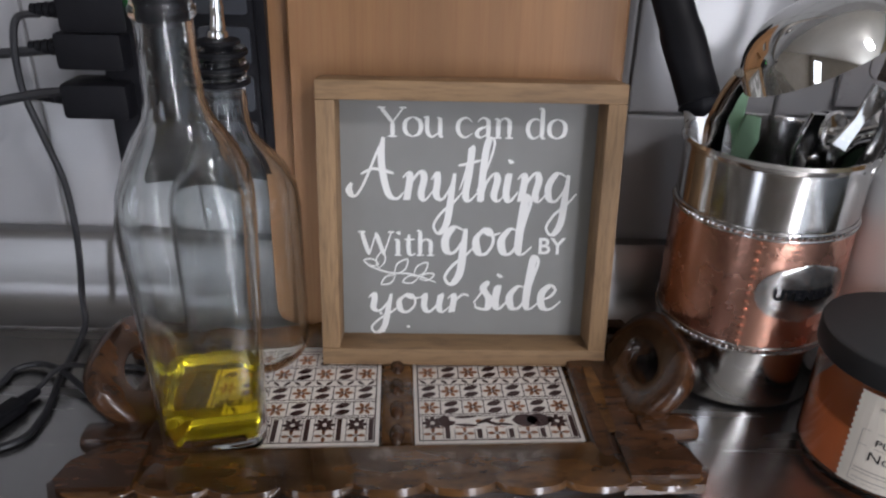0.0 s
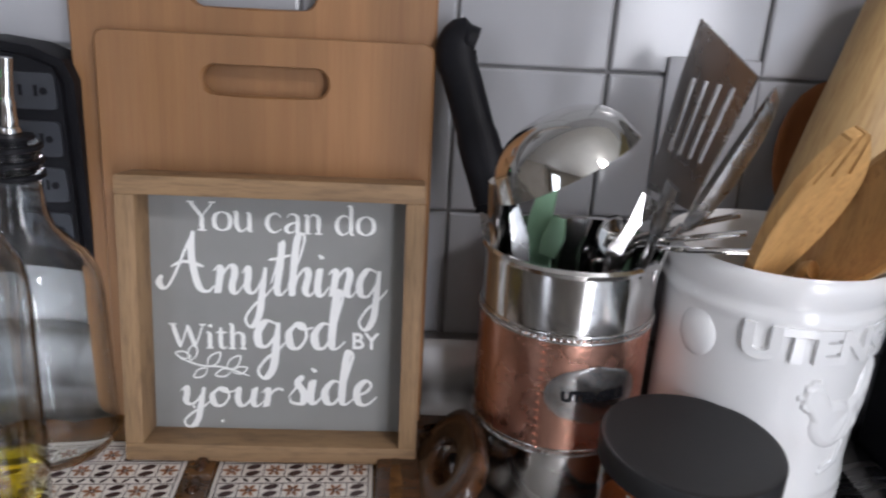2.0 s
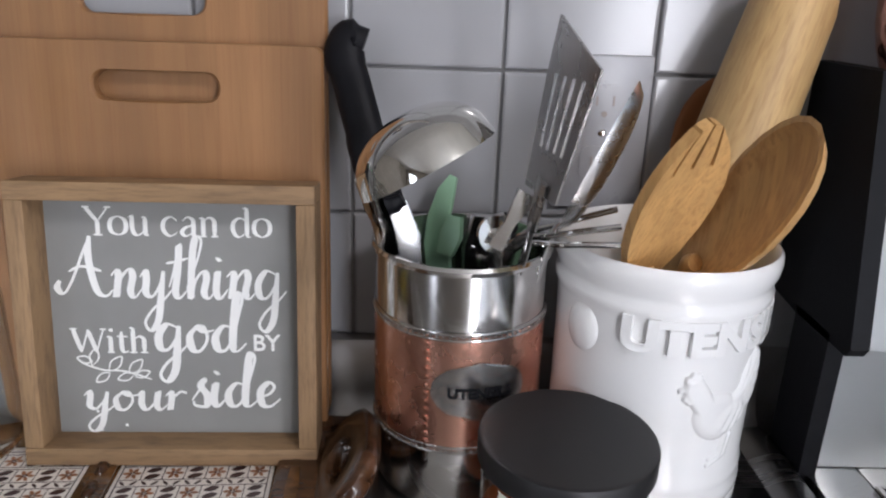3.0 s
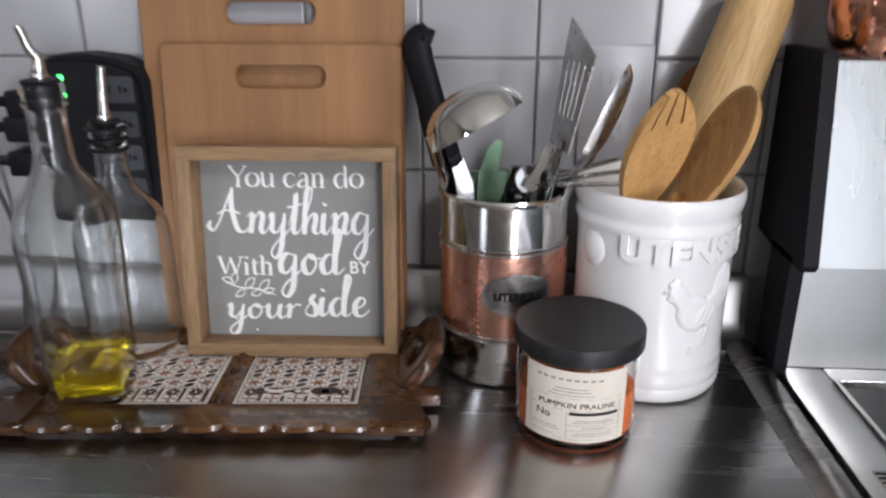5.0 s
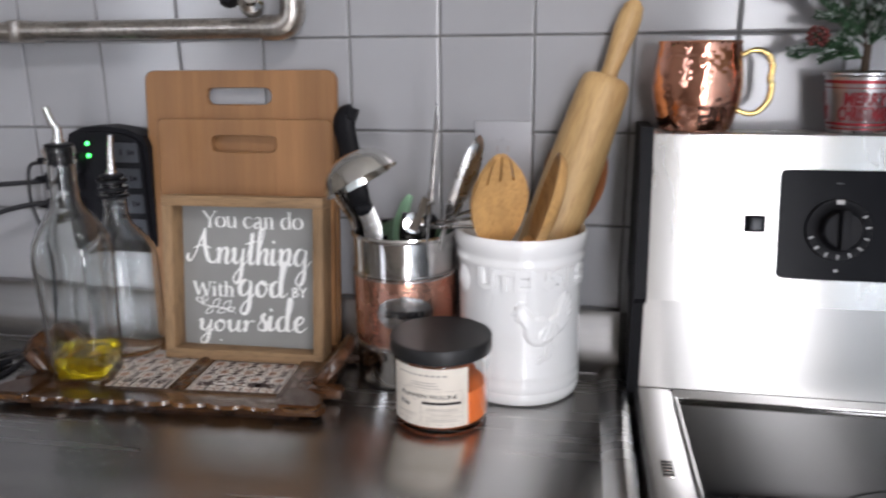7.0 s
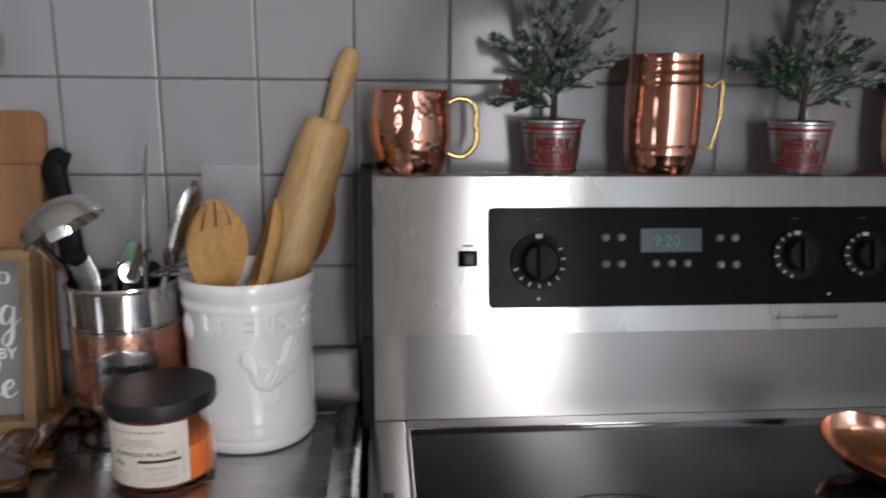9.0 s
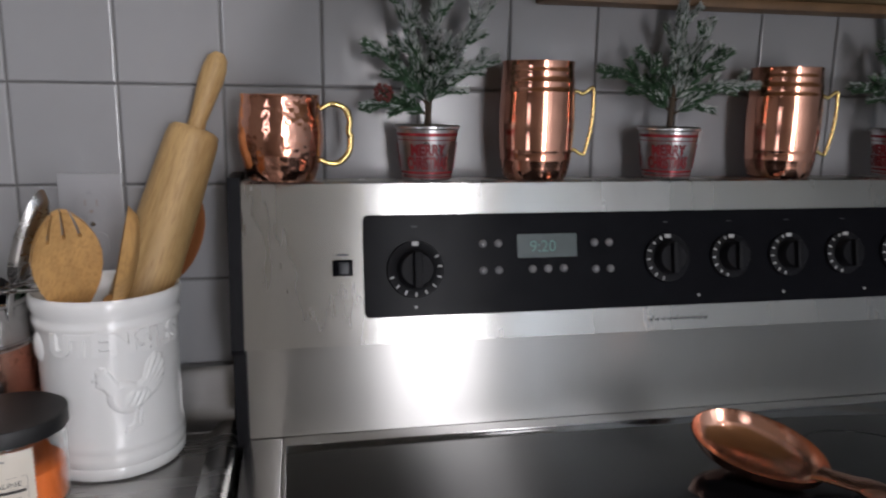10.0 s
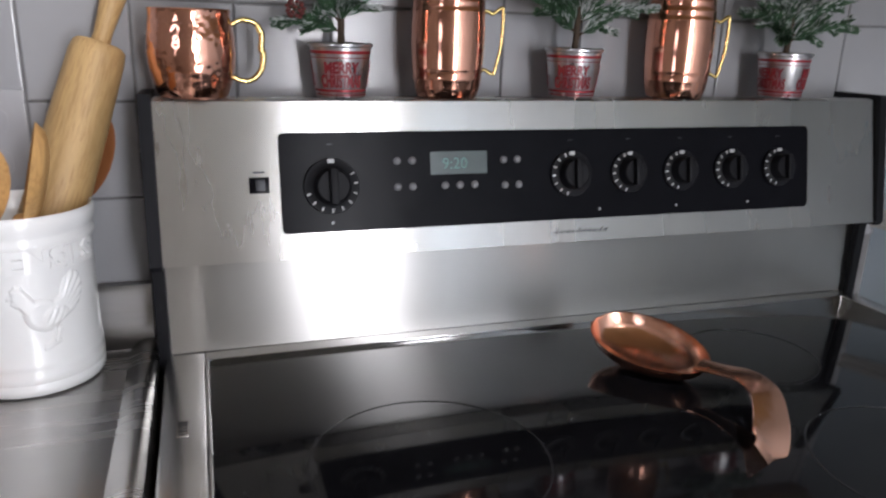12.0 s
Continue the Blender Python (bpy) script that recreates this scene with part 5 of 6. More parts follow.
def turner():
    ob = thing("slotted_turner", pose(0.228, 0.455, INSIDE), "slotted stainless steel turner standing in the canister", "turner", "canister utensils")
    o = Vector((0.228, 0.455, INSIDE))
    foot, head = Vector((0.2585, 0.412, 1.155)), Vector((0.2700, 0.392, 1.2415))
    across = Vector((-0.24, 1.0, 0.0)).normalized()
    up = (head - foot).normalized()
    bm = bmesh.new()
    w0, w1 = 0.046, 0.064
    n = up.cross(across).normalized() * 0.0007

    def at(u, v):
        w = w0 + (w1 - w0) * min(1, v * 1.15)
        lift = 0.012 * u if v > 0.98 else 0.0
        return foot + up * ((head - foot).length * v + lift) + across * (u * w / 2) - o

    us = [-1, -0.64, -0.50, -0.26, -0.12, 0.12, 0.26, 0.50, 0.64, 1]
    vs = [0, 0.10, 0.30, 0.55, 0.78, 1.0]
    front = [[bm.verts.new(at(u, v) + n) for u in us] for v in vs]
    back = [[bm.verts.new(at(u, v) - n) for u in us] for v in vs]
    gone = set()
    for k in range(len(vs) - 1):
        for i in range(len(us) - 1):
            if i in (1, 3, 5, 7) and k in ((2, 3) if i in (1, 7) else (2, 3)):
                gone.add((k, i))
                continue
            bm.faces.new((front[k][i], front[k][i + 1], front[k + 1][i + 1], front[k + 1][i]))
            bm.faces.new((back[k][i], back[k + 1][i], back[k + 1][i + 1], back[k][i + 1]))
    for k in range(len(vs) - 1):
        for i in range(len(us) - 1):
            if (k, i) in gone:
                continue
            for (dk, di), (a, b) in (((-1, 0), ((k, i), (k, i + 1))), ((1, 0), ((k + 1, i), (k + 1, i + 1))), ((0, -1), ((k, i), (k + 1, i))), ((0, 1), ((k, i + 1), (k + 1, i + 1)))):
                nb = (k + dk, i + di)
                if nb in gone or not (0 <= nb[0] < len(vs) - 1 and 0 <= nb[1] < len(us) - 1):
                    bm.faces.new((front[a[0]][a[1]], front[b[0]][b[1]], back[b[0]][b[1]], back[a[0]][a[1]]))
    part("blade", bm, M_STEEL_DULL, ob, "slotted dull steel blade", smooth=False)
    pts = [foot + up * 0.010 - o, foot - up * 0.02 - o, foot - up * 0.05 - o, Vector((0.006, -0.008, 0.08)), Vector((0, 0, 0.003))]
    part("handle", tube(smooth_path(pts, 5), [0.010, 0.0065, 0.0052, 0.006], 10, 0.3, up=(1, 0, 0)), M_STEEL_DULL, ob)


def serving_spoon():
    ob = thing("serving_spoon", pose(0.246, 0.452, INSIDE), "large stainless steel serving spoon in the canister", "spoon", "canister utensils")
    o = Vector((0.246, 0.452, INSIDE))
    tip, heel = Vector((0.3085, 0.4160, 1.2185)), Vector((0.2745, 0.4300, 1.130))
    c = (tip + heel) / 2
    m = axes(c - o, tip - heel, (-0.93, 0.36, 0.1))
    part("bowl", scoop(0.097, 0.037, 0.010, 0.0011, m, -0.6), M_STEEL_DULL, ob, "oval steel bowl")
    pts = [heel + (tip - heel) * 0.04 - o, heel - (tip - heel) * 0.2 - o, Vector((0.012, -0.008, 0.09)), Vector((0, 0, 0.003))]
    part("handle", tube(smooth_path(pts, 5), [0.006, 0.0055, 0.0055, 0.006], 10, 0.45), M_CHROME, ob)


def peeler():
    ob = thing("peeler", pose(0.212, 0.490, INSIDE), "mint green plastic peeler in the canister", "peeler", "canister utensils")
    part("handle", blade_strip([(0, 0, 0.002), (-0.005, 0.008, 0.10), (-0.010, 0.015, 0.145), (-0.009, 0.020, 0.162), (-0.004, 0.026, 0.180), (0.001, 0.030, 0.190)], [0.014, 0.017, 0.019, 0.017, 0.013, 0.006], 0.005, (1, -0.3, 0)), M_GREEN, ob)
    part("guard", blade_strip([(-0.004, 0.006, 0.140), (0.000, 0.008, 0.153), (0.003, 0.012, 0.166)], [0.012, 0.016, 0.010], 0.010, (1, -0.3, 0)), M_GREEN, ob)


def can_opener():
    ob = thing("can_opener", pose(0.232, 0.448, INSIDE), "chromed can opener with a turning key in the canister", "can opener", "canister utensils")
    for dx in (-0.006, 0.006):
        part("arm", blade_strip([(dx * 0.4, 0, 0.002), (dx, -0.002, 0.1), (dx * 1.3, -0.005, 0.165), (dx * 0.7, -0.008, 0.186)], [0.012, 0.013, 0.015, 0.012], 0.004, (1, 0.3, 0)), M_CHROME, ob)
    part("cutter", lathe([(0, 0), (0.011, 0), (0.012, 0.001), (0.0115, 0.003), (0.004, 0.004), (0.004, 0.008), (0, 0.008)], 24, pose(0.003, -0.013, 0.176, 80, 0, 25)), M_CHROME, ob)
    part("key", blade_strip([(0.004, -0.022, 0.170), (0.012, -0.022, 0.186), (0.022, -0.021, 0.204)], [0.010, 0.007, 0.015], 0.003, (0.8, 0, -0.6)), M_CHROME, ob)
    part("rivet", lathe([(0, 0.002), (0.0035, 0.0012), (0.004, 0)], 12, pose(-0.003, -0.012, 0.158, 90)), M_CHROME, ob)


def whisk():
    ob = thing("wire_tongs", pose(0.240, 0.452, INSIDE), "bent steel wire tongs in the canister", "tongs", "canister utensils")
    for k in range(3):
        s = k - 1
        pts = [(0, s * 0.004, 0.003), (0.003, -0.002 + s * 0.005, 0.12), (0.009, -0.010 + s * 0.007, 0.166), (0.036, -0.030 + s * 0.014, 0.181 + 0.002 * s), (0.068, -0.038 + s * 0.013, 0.189 + 0.007 * s)]
        part("wire", tube(smooth_path(pts, 6), 0.0019, 8), M_CHROME, ob)
    part("clasp", boxed(-0.005, 0.008, -0.011, 0.006, 0.136, 0.152, 0.003), M_CHROME, ob)


def dark_handle():
    ob = thing("masher", pose(0.236, 0.486, INSIDE), "steel utensil with a rounded black end in the canister", "utensil", "canister utensils")
    part("shaft", tube([(0, 0, 0.002), (0.006, -0.004, 0.145)], 0.0045, 10), M_CHROME, ob)
    part("grip", tube(smooth_path([(0.006, -0.004, 0.142), (0.008, -0.010, 0.160), (0.010, -0.016, 0.170), (0.011, -0.020, 0.176)], 5), [0.007, 0.0085, 0.009, 0.006], 12), M_BLACK, ob, "black grip")


for build in (knife, ladle, turner, serving_spoon, peeler, can_opener, whisk, dark_handle):
    build()

# ---- white crock with wooden tools ----
CROCK = (0.349, 0.4535)


def crock():
    ob = thing("utensil_crock", pose(CROCK[0], CROCK[1], TOP), "white glazed ceramic crock with a raised rooster", "crock")
    r = 0.0655
    prof = [(0, 0.001), (0.058, 0), (0.0645, 0.002), (0.0668, 0.006), (0.0672, 0.012), (0.066, 0.0145), (0.0672, 0.018), (0.0674, 0.024), (0.066, 0.027), (0.0668, 0.031), (0.0668, 0.036), (0.0655, 0.039), (r, 0.08), (r + 0.0005, 0.145), (0.0672, 0.149), (0.0685, 0.152), (0.0688, 0.156), (0.0672, 0.159), (0.0680, 0.163), (0.0700, 0.168), (0.0708, 0.174), (0.0704, 0.179), (0.0685, 0.1815), (0.0665, 0.180), (0.0645, 0.175), (0.0605, 0.16), (0.0605, 0.01), (0, 0.008)]
    part("pot", lathe(prof, 72), M_CERAMIC, ob)
    me = lettering("UTENSILS", 0.0280, 0.0034, thick=0.0014, wide=1.06, wrap=r + 0.0004)
    me.transform(pose(0, 0, 0.1300, 0, 0, 20))
    mesh_part("raised_lettering", me, M_CERAMIC, ob, "raised white letters", smooth=True)
    # handle lugs
    for a in (-62, 118):
        m = pose(0, 0, 0, 0, 0, a)
        ear = [(0, 0.0075)] + [(math.sin(k * 0.26), 0.0075 * math.cos(k * 0.26)) for k in range(1, 7)] + [(1.03, -0.003)]
        part("lug", lathe(ear, 28, m @ pose(0.002, -r + 0.0036, 0.131, 90, 0, 0) @ Matrix.Diagonal((0.0145, 0.0185, 1, 1))), M_CERAMIC, ob)
    # rooster in low relief: a raised skin over the wall of the crock
    def dome(u, v, cu, cv, ru, rv, high, turn=0.0):
        c, q = math.cos(radians(turn)), math.sin(radians(turn))
        a, b = (u - cu) * c + (v - cv) * q, (v - cv) * c - (u - cu) * q
        return high * min(1.0, max(0.0, 1 - (a / ru) ** 2 - (b / rv) ** 2) * 1.8) ** 0.6

    def limb(u, v, u0, v0, u1, v1, rad, high):
        du, dv = u1 - u0, v1 - v0
        f = min(1.0, max(0.0, ((u - u0) * du + (v - v0) * dv) / (du * du + dv * dv)))
        return dome(u, v, u0 + f * du, v0 + f * dv, rad, rad, high)

    def rooster(u, v):
        h = max(dome(u, v, -9, 85, 22, 17, 2.3, -12), limb(u, v, -32, 106, -20, 92, 9, 2.2), limb(u, v, 6, 86, 22, 95, 12, 2.1))
        for cu, cv in ((-38, 112), (-34.5, 115), (-30.5, 114.5), (-38, 100), (-35, 98)):
            h = max(h, dome(u, v, cu, cv, 2.9, 3.1, 1.8))
        h = max(h, limb(u, v, -38, 106, -43, 105, 2.0, 1.5))
        tail = dome(u, v, 26, 103, 15, 22, 1.6, -18)
        if tail > 0:
            fan = math.atan2(v - 78, u - 2)
            tail += 0.9 * min(1.0, tail) * math.cos(fan * 21) ** 2
        wing = dome(u, v, 3, 83, 15, 9.5, 0.9, 14)
        if wing > 0:
            wing += 0.35 * math.cos((u - v * 0.6) * 0.9) * min(1.0, wing)
        h = max(h, tail) + wing
        for leg in ((2, 70, -1, 56, 2.3, 1.7), (-11, 50, 6, 56, 1.9, 1.4), (-2, 57, -10, 54, 1.7, 1.3), (8, 69, 4, 58, 2.0, 1.5)):
            h = max(h, limb(u, v, *leg))
        return h

    mid = radians(29)
    relief = bmesh.new()
    nu, nv = 92, 78
    grid = {}
    for i in range(nu + 1):
        for k in range(nv + 1):
            u, v = -46 + 92 * i / nu, 46 + 80 * k / nv
            h = rooster(u, v)
            grid[i, k] = (h, (r - 0.0004 + 0.0014 * h, mid + 0.00082 * u / r, 0.001 * v))
    made = {}
    for i in range(nu):
        for k in range(nv):
            ring = [(i, k), (i + 1, k), (i + 1, k + 1), (i, k + 1)]
            if max(grid[c][0] for c in ring) < 0.02:
                continue
            for c in ring:
                if c not in made:
                    rr, an, z = grid[c][1]
                    made[c] = relief.verts.new((rr * math.sin(an), -rr * math.cos(an), z))
            relief.faces.new([made[c] for c in ring])
    part("rooster_relief", relief, M_CERAMIC, ob, "raised white rooster", angle=80)
    return ob


crock()


def rolling_pin():
    base = Vector((0.327, 0.4440, TOP + 0.013))
    head = Vector((0.4340, 0.5125, 1.2705))
    ob = thing("rolling_pin", pose(*base), "pale wooden rolling pin standing in the crock", "rolling pin", "crock utensils")
    d = head - base
    ob.matrix_world = axes(base, (1, 0, -d.x / d.z), d)
    n = (head - base).length
    part("barrel", lathe([(0, 0.0), (0.022, 0.0005), (0.0275, 0.004), (0.0300, 0.02), (0.0312, n * 0.4), (0.0300, n * 0.7), (0.0275, n - 0.012), (0.0255, n - 0.002), (0.022, n + 0.001), (0, n + 0.001)], 40), M_WOOD_LIGHT, ob)
    z = n + 0.0008
    part("handle", lathe([(0.0085, z), (0.0095, z + 0.004), (0.0088, z + 0.010), (0.0105, z + 0.030), (0.0128, z + 0.052), (0.0128, z + 0.068), (0.0105, z + 0.080), (0.0055, z + 0.086), (0, z + 0.087)], 28), M_WOOD_LIGHT, ob, "turned wooden grip")


def wooden_spoon(name, label, foot, neck, tip, normal, width, deep, material, tines=False):
    foot, neck, tip = Vector(foot), Vector(neck), Vector(tip)
    ob = thing(name, Matrix.Translation(foot), label, "wooden fork" if tines else "wooden spoon", "crock utensils")
    d = tip - neck
    m = axes((neck + tip) / 2 - foot, d, normal)
    if tines:
        # a shallow fork: a bent oval plate with slots cut into its end
        bm = bmesh.new()
        long = d.length
        cols = [-1, -0.56, -0.46, -0.05, 0.05, 0.46, 0.56, 1]
        rows = [0.0, 0.06, 0.16, 0.3, 0.45, 0.6, 0.74, 0.82, 0.90, 0.96, 1.0]

        def at(u, v, side):
            w = width / 2 * max(0.17, math.sin(math.pi * min(0.985, 0.04 + v * 0.86)) ** 0.62)
            x = (v - 0.5) * long - 0.10 * long * u * u * max(0.0, min(1.0, (v - 0.55) / 0.45))
            cup = deep * (u * u - 0.6) * math.sin(math.pi * v)
            return m @ Vector((x, u * w, cup + side * 0.0032))

        f = [[bm.verts.new(at(u, v, 1)) for u in cols] for v in rows]
        b = [[bm.verts.new(at(u, v, -1)) for u in cols] for v in rows]
        gone = {(k, i) for k in range(6, len(rows) - 1) for i in (1, 3, 5)}
        cells = [(k, i) for k in range(len(rows) - 1) for i in range(len(cols) - 1) if (k, i) not in gone]
        for k, i in cells:
            bm.faces.new((f[k][i], f[k][i + 1], f[k + 1][i + 1], f[k + 1][i]))
            bm.faces.new((b[k][i], b[k + 1][i], b[k + 1][i + 1], b[k][i + 1]))
            for nb, a, c in (((k - 1, i), (k, i), (k, i + 1)), ((k + 1, i), (k + 1, i), (k + 1, i + 1)), ((k, i - 1), (k, i), (k + 1, i)), ((k, i + 1), (k, i + 1), (k + 1, i + 1))):
                if nb not in cells:
                    bm.faces.new((f[a[0]][a[1]], f[c[0]][c[1]], b[c[0]][c[1]], b[a[0]][a[1]]))
        part("head", bm, material, ob, "broad head with short tines", angle=50)
    else:
        part("bowl", scoop(d.length, width, deep, 0.0035, m, 0.5), material, ob, "oval wooden bowl")
    pts = [neck + d * 0.10 - foot, neck - foot, (neck - foot) * 0.5, Vector((0, 0, 0.005))]
    part("handle", tube(smooth_path(pts, 5), [0.007, 0.0062, 0.0058, 0.0058], 12, 0.8), material, ob)


rolling_pin()
wooden_spoon("wooden_fork", "honey-coloured wooden salad fork in the crock", (0.343, 0.446, TOP + 0.011), (0.3260, 0.424, 1.102), (0.3350, 0.3720, 1.206), (0.46, -0.86, -0.2), 0.060, 0.004, M_WOOD_SPOON, True)
wooden_spoon("wooden_spoon", "honey-coloured wooden spoon in the crock", (0.354, 0.452, TOP + 0.011), (0.3560, 0.432, 1.100), (0.3900, 0.3740, 1.2030), (-0.97, -0.18, 0.2), 0.056, 0.013, M_WOOD_SPOON)
wooden_spoon("wooden_spoon", "red-brown wooden spoon behind the rolling pin", (0.360, 0.464, TOP + 0.011), (0.392, 0.502, 1.110), (0.4120, 0.5320, 1.210), (-0.15, -0.95, 0.28), 0.066, 0.006, M_WOOD_DARK)

# ---- candle ----


def candle():
    ob = thing("jar_candle", pose(0.2775, 0.3640, TOP, 0, 0, 8), "orange wax candle in a glass jar with a black lid", "candle")
    r = 0.0482
    glass_part("jar", [(0.040, 1, 0), (0.0462, 1, 0.0015), (r, 1, 0.006), (r, 1, 0.066), (r - 0.001, 1, 0.074), (r - 0.003, 1, 0.077), (0.02, 1, 0.0772)], [(0.038, 1, 0.004), (0.0445, 1, 0.006), (0.0455, 1, 0.012), (0.0455, 1, 0.066), (0.0435, 1, 0.0755)], ob)
    part("wax", lathe([(0, 0.0045), (0.040, 0.0045), (0.0445, 0.008), (0.0451, 0.012), (0.0451, 0.040), (0.044, 0.041), (0, 0.040)], 48), M_WAX, ob, "solid orange wax")
    for k in range(3):
        a = 2 * math.pi * k / 3
        part("wick", tube([(0.018 * math.cos(a), 0.018 * math.sin(a), 0.0395), (0.018 * math.cos(a), 0.018 * math.sin(a), 0.048)], 0.001, 6), M_LABEL, ob)
    R = 0.0513
    part("lid", lathe([(0, 0.0776), (R - 0.002, 0.0743), (R - 0.0004, 0.0743), (R, 0.0752), (R, 0.0875), (R - 0.0006, 0.0888), (R - 0.002, 0.0892), (R - 0.004, 0.0889), (0, 0.0888)], 64), M_LID, ob, "flat matt black metal lid")
    a0, a1 = radians(-66), radians(35)
    lab = part("label", arc_label(r + 0.0003, a0, a1, 0.0095, 0.0705, 20, 15), M_LABEL, ob, "cream paper label with notched edges", smooth=False)

    def line(body, size, deg, z, material, wide=1.0, thick=0.0):
        me = lettering(body, size, 0.00008, thick=thick, wide=wide, wrap=r + 0.0009)
        me.transform(pose(0, 0, z, 0, 0, deg))
        mesh_part("lettering", me, material, lab, smooth=False)

    def bars(items, material, name):
        bm = bmesh.new()
        for d0, d1, z0, z1 in items:
            b2 = arc_label(r + 0.0006, radians(d0), radians(d1), z0, z1, 6)
            me = bpy.data.meshes.new("strip")
            b2.to_mesh(me)
            b2.free()
            bm.from_mesh(me)
            bpy.data.meshes.remove(me)
        tagged(part(name, bm, material, lab, smooth=False), kind="stuff")

    line("PUMPKIN PRALINE", 0.0062, -14, 0.0395, M_INK, 1.18)
    line("No", 0.0085, -44, 0.0290, M_INK, 1.1)
    bars([(-20, 25, 0.0335, 0.0362)], M_INK, "black_bar")
    bars([(-52 + 7 * k, -47.5 + 7 * k, 0.0625, 0.0642) for k in range(9)], M_INK_GREY, "unreadable_writing")
    bars([(-34, -4, 0.0555, 0.0562), (-36, -2, 0.0528, 0.0535), (-40, 2, 0.0500, 0.0506), (-14, 20, 0.0285, 0.0291), (-16, 22, 0.0268, 0.0273), (-8, 14, 0.0222, 0.0228), (-14, 20, 0.0175, 0.0180), (-16, 22, 0.0155, 0.0160), (-57, -30, 0.0215, 0.0221), (-57, -28, 0.0192, 0.0197), (-56, -34, 0.0150, 0.0155)], M_INK_GREY, "unreadable_writing")
    bars([(-58, 27, 0.0475, 0.0478), (-58, 27, 0.0372, 0.0375), (-58, 27, 0.0122, 0.0125), (-22.3, -21.9, 0.0125, 0.0372), (-58.3, -57.9, 0.0125, 0.0475), (26.7, 27.1, 0.0125, 0.0475), (-22, 27, 0.0245, 0.0248), (-22, 27, 0.0200, 0.0203)], M_INK_GREY, "printed_rule")
    return ob


candle()

# ---- along the top of the cooker ----
SHELF = 1.2205


def mule_mug():
    ob = thing("copper_mug", pose(0.5235, 0.487, SHELF, 0, 0, 4), "round hammered copper mug with a brass handle", "mug", "copper mugs")
    prof = [(0, 0.0006), (0.033, 0.0), (0.0352, 0.002), (0.0395, 0.014), (0.0432, 0.030), (0.0445, 0.045), (0.0437, 0.060), (0.0415, 0.074), (0.0402, 0.083), (0.0406, 0.086), (0.0410, 0.0875), (0.0402, 0.0886), (0.0392, 0.0878), (0.0390, 0.083), (0.0402, 0.074), (0.0422, 0.045), (0.0380, 0.014), (0.030, 0.005), (0, 0.004)]
    part("cup", lathe(prof, 64), M_COPPER, ob, "hammered copper cup")
    pts = [(0.0405, 0, 0.073), (0.052, 0, 0.079), (0.066, 0, 0.076), (0.0725, 0, 0.064), (0.0715, 0, 0.050), (0.0735, 0, 0.044), (0.071, 0, 0.028), (0.060, 0, 0.017), (0.048, 0, 0.017), (0.0405, 0, 0.021)]
    part("handle", tube(smooth_path(pts, 6), [0.0026, 0.003, 0.0034, 0.0034, 0.0036, 0.0034, 0.003, 0.0028], 12, up=(0, 1, 0)), M_BRASS, ob, "curved brass handle")
    return ob


mule_mug()


def tankard():
    ob = thing("copper_tankard", pose(0.8045, 0.489, SHELF), "tall polished copper tankard with a brass handle", "tankard", "copper tankards")
    prof = [(0, 0.0006), (0.0335, 0.0), (0.0355, 0.002), (0.0382, 0.012), (0.0396, 0.020), (0.0402, 0.0215), (0.0402, 0.0228), (0.0400, 0.024), (0.0408, 0.031), (0.0414, 0.0325), (0.0414, 0.0338), (0.0411, 0.035), (0.0422, 0.055), (0.0424, 0.075), (0.0416, 0.093), (0.0420, 0.0945), (0.0420, 0.0958), (0.0414, 0.097), (0.0408, 0.1035), (0.0412, 0.105), (0.0412, 0.1063), (0.0406, 0.1075), (0.0398, 0.1145), (0.0402, 0.116), (0.0402, 0.1172), (0.0398, 0.1185), (0.0394, 0.124), (0.0402, 0.1268), (0.0404, 0.128), (0.0392, 0.1284), (0.0382, 0.126), (0.0385, 0.118), (0.0400, 0.075), (0.036, 0.012), (0, 0.005)]
    part("cup", lathe(prof, 72), M_COPPER_SMOOTH, ob, "barrel-shaped copper cup with ring grooves")
    pts = [(0.040, 0, 0.098), (0.049, 0, 0.0965), (0.054, 0, 0.094), (0.061, 0, 0.099), (0.0655, 0, 0.1015), (0.0668, 0, 0.098), (0.0672, 0, 0.080), (0.066, 0, 0.060), (0.0630, 0, 0.044), (0.0595, 0, 0.030), (0.0575, 0, 0.026), (0.050, 0, 0.029), (0.046, 0, 0.0315), (0.0398, 0, 0.030)]
    part("handle", tube(smooth_path(pts, 4), 0.0021, 10, up=(0, 1, 0)), M_BRASS, ob, "thin bent brass handle")
    return ob


first = tankard()
second = copy_thing(first, pose(1.115, 0.489, SHELF, 0, 0, -6))
tagged(second, "tall polished copper tankard between two little trees")


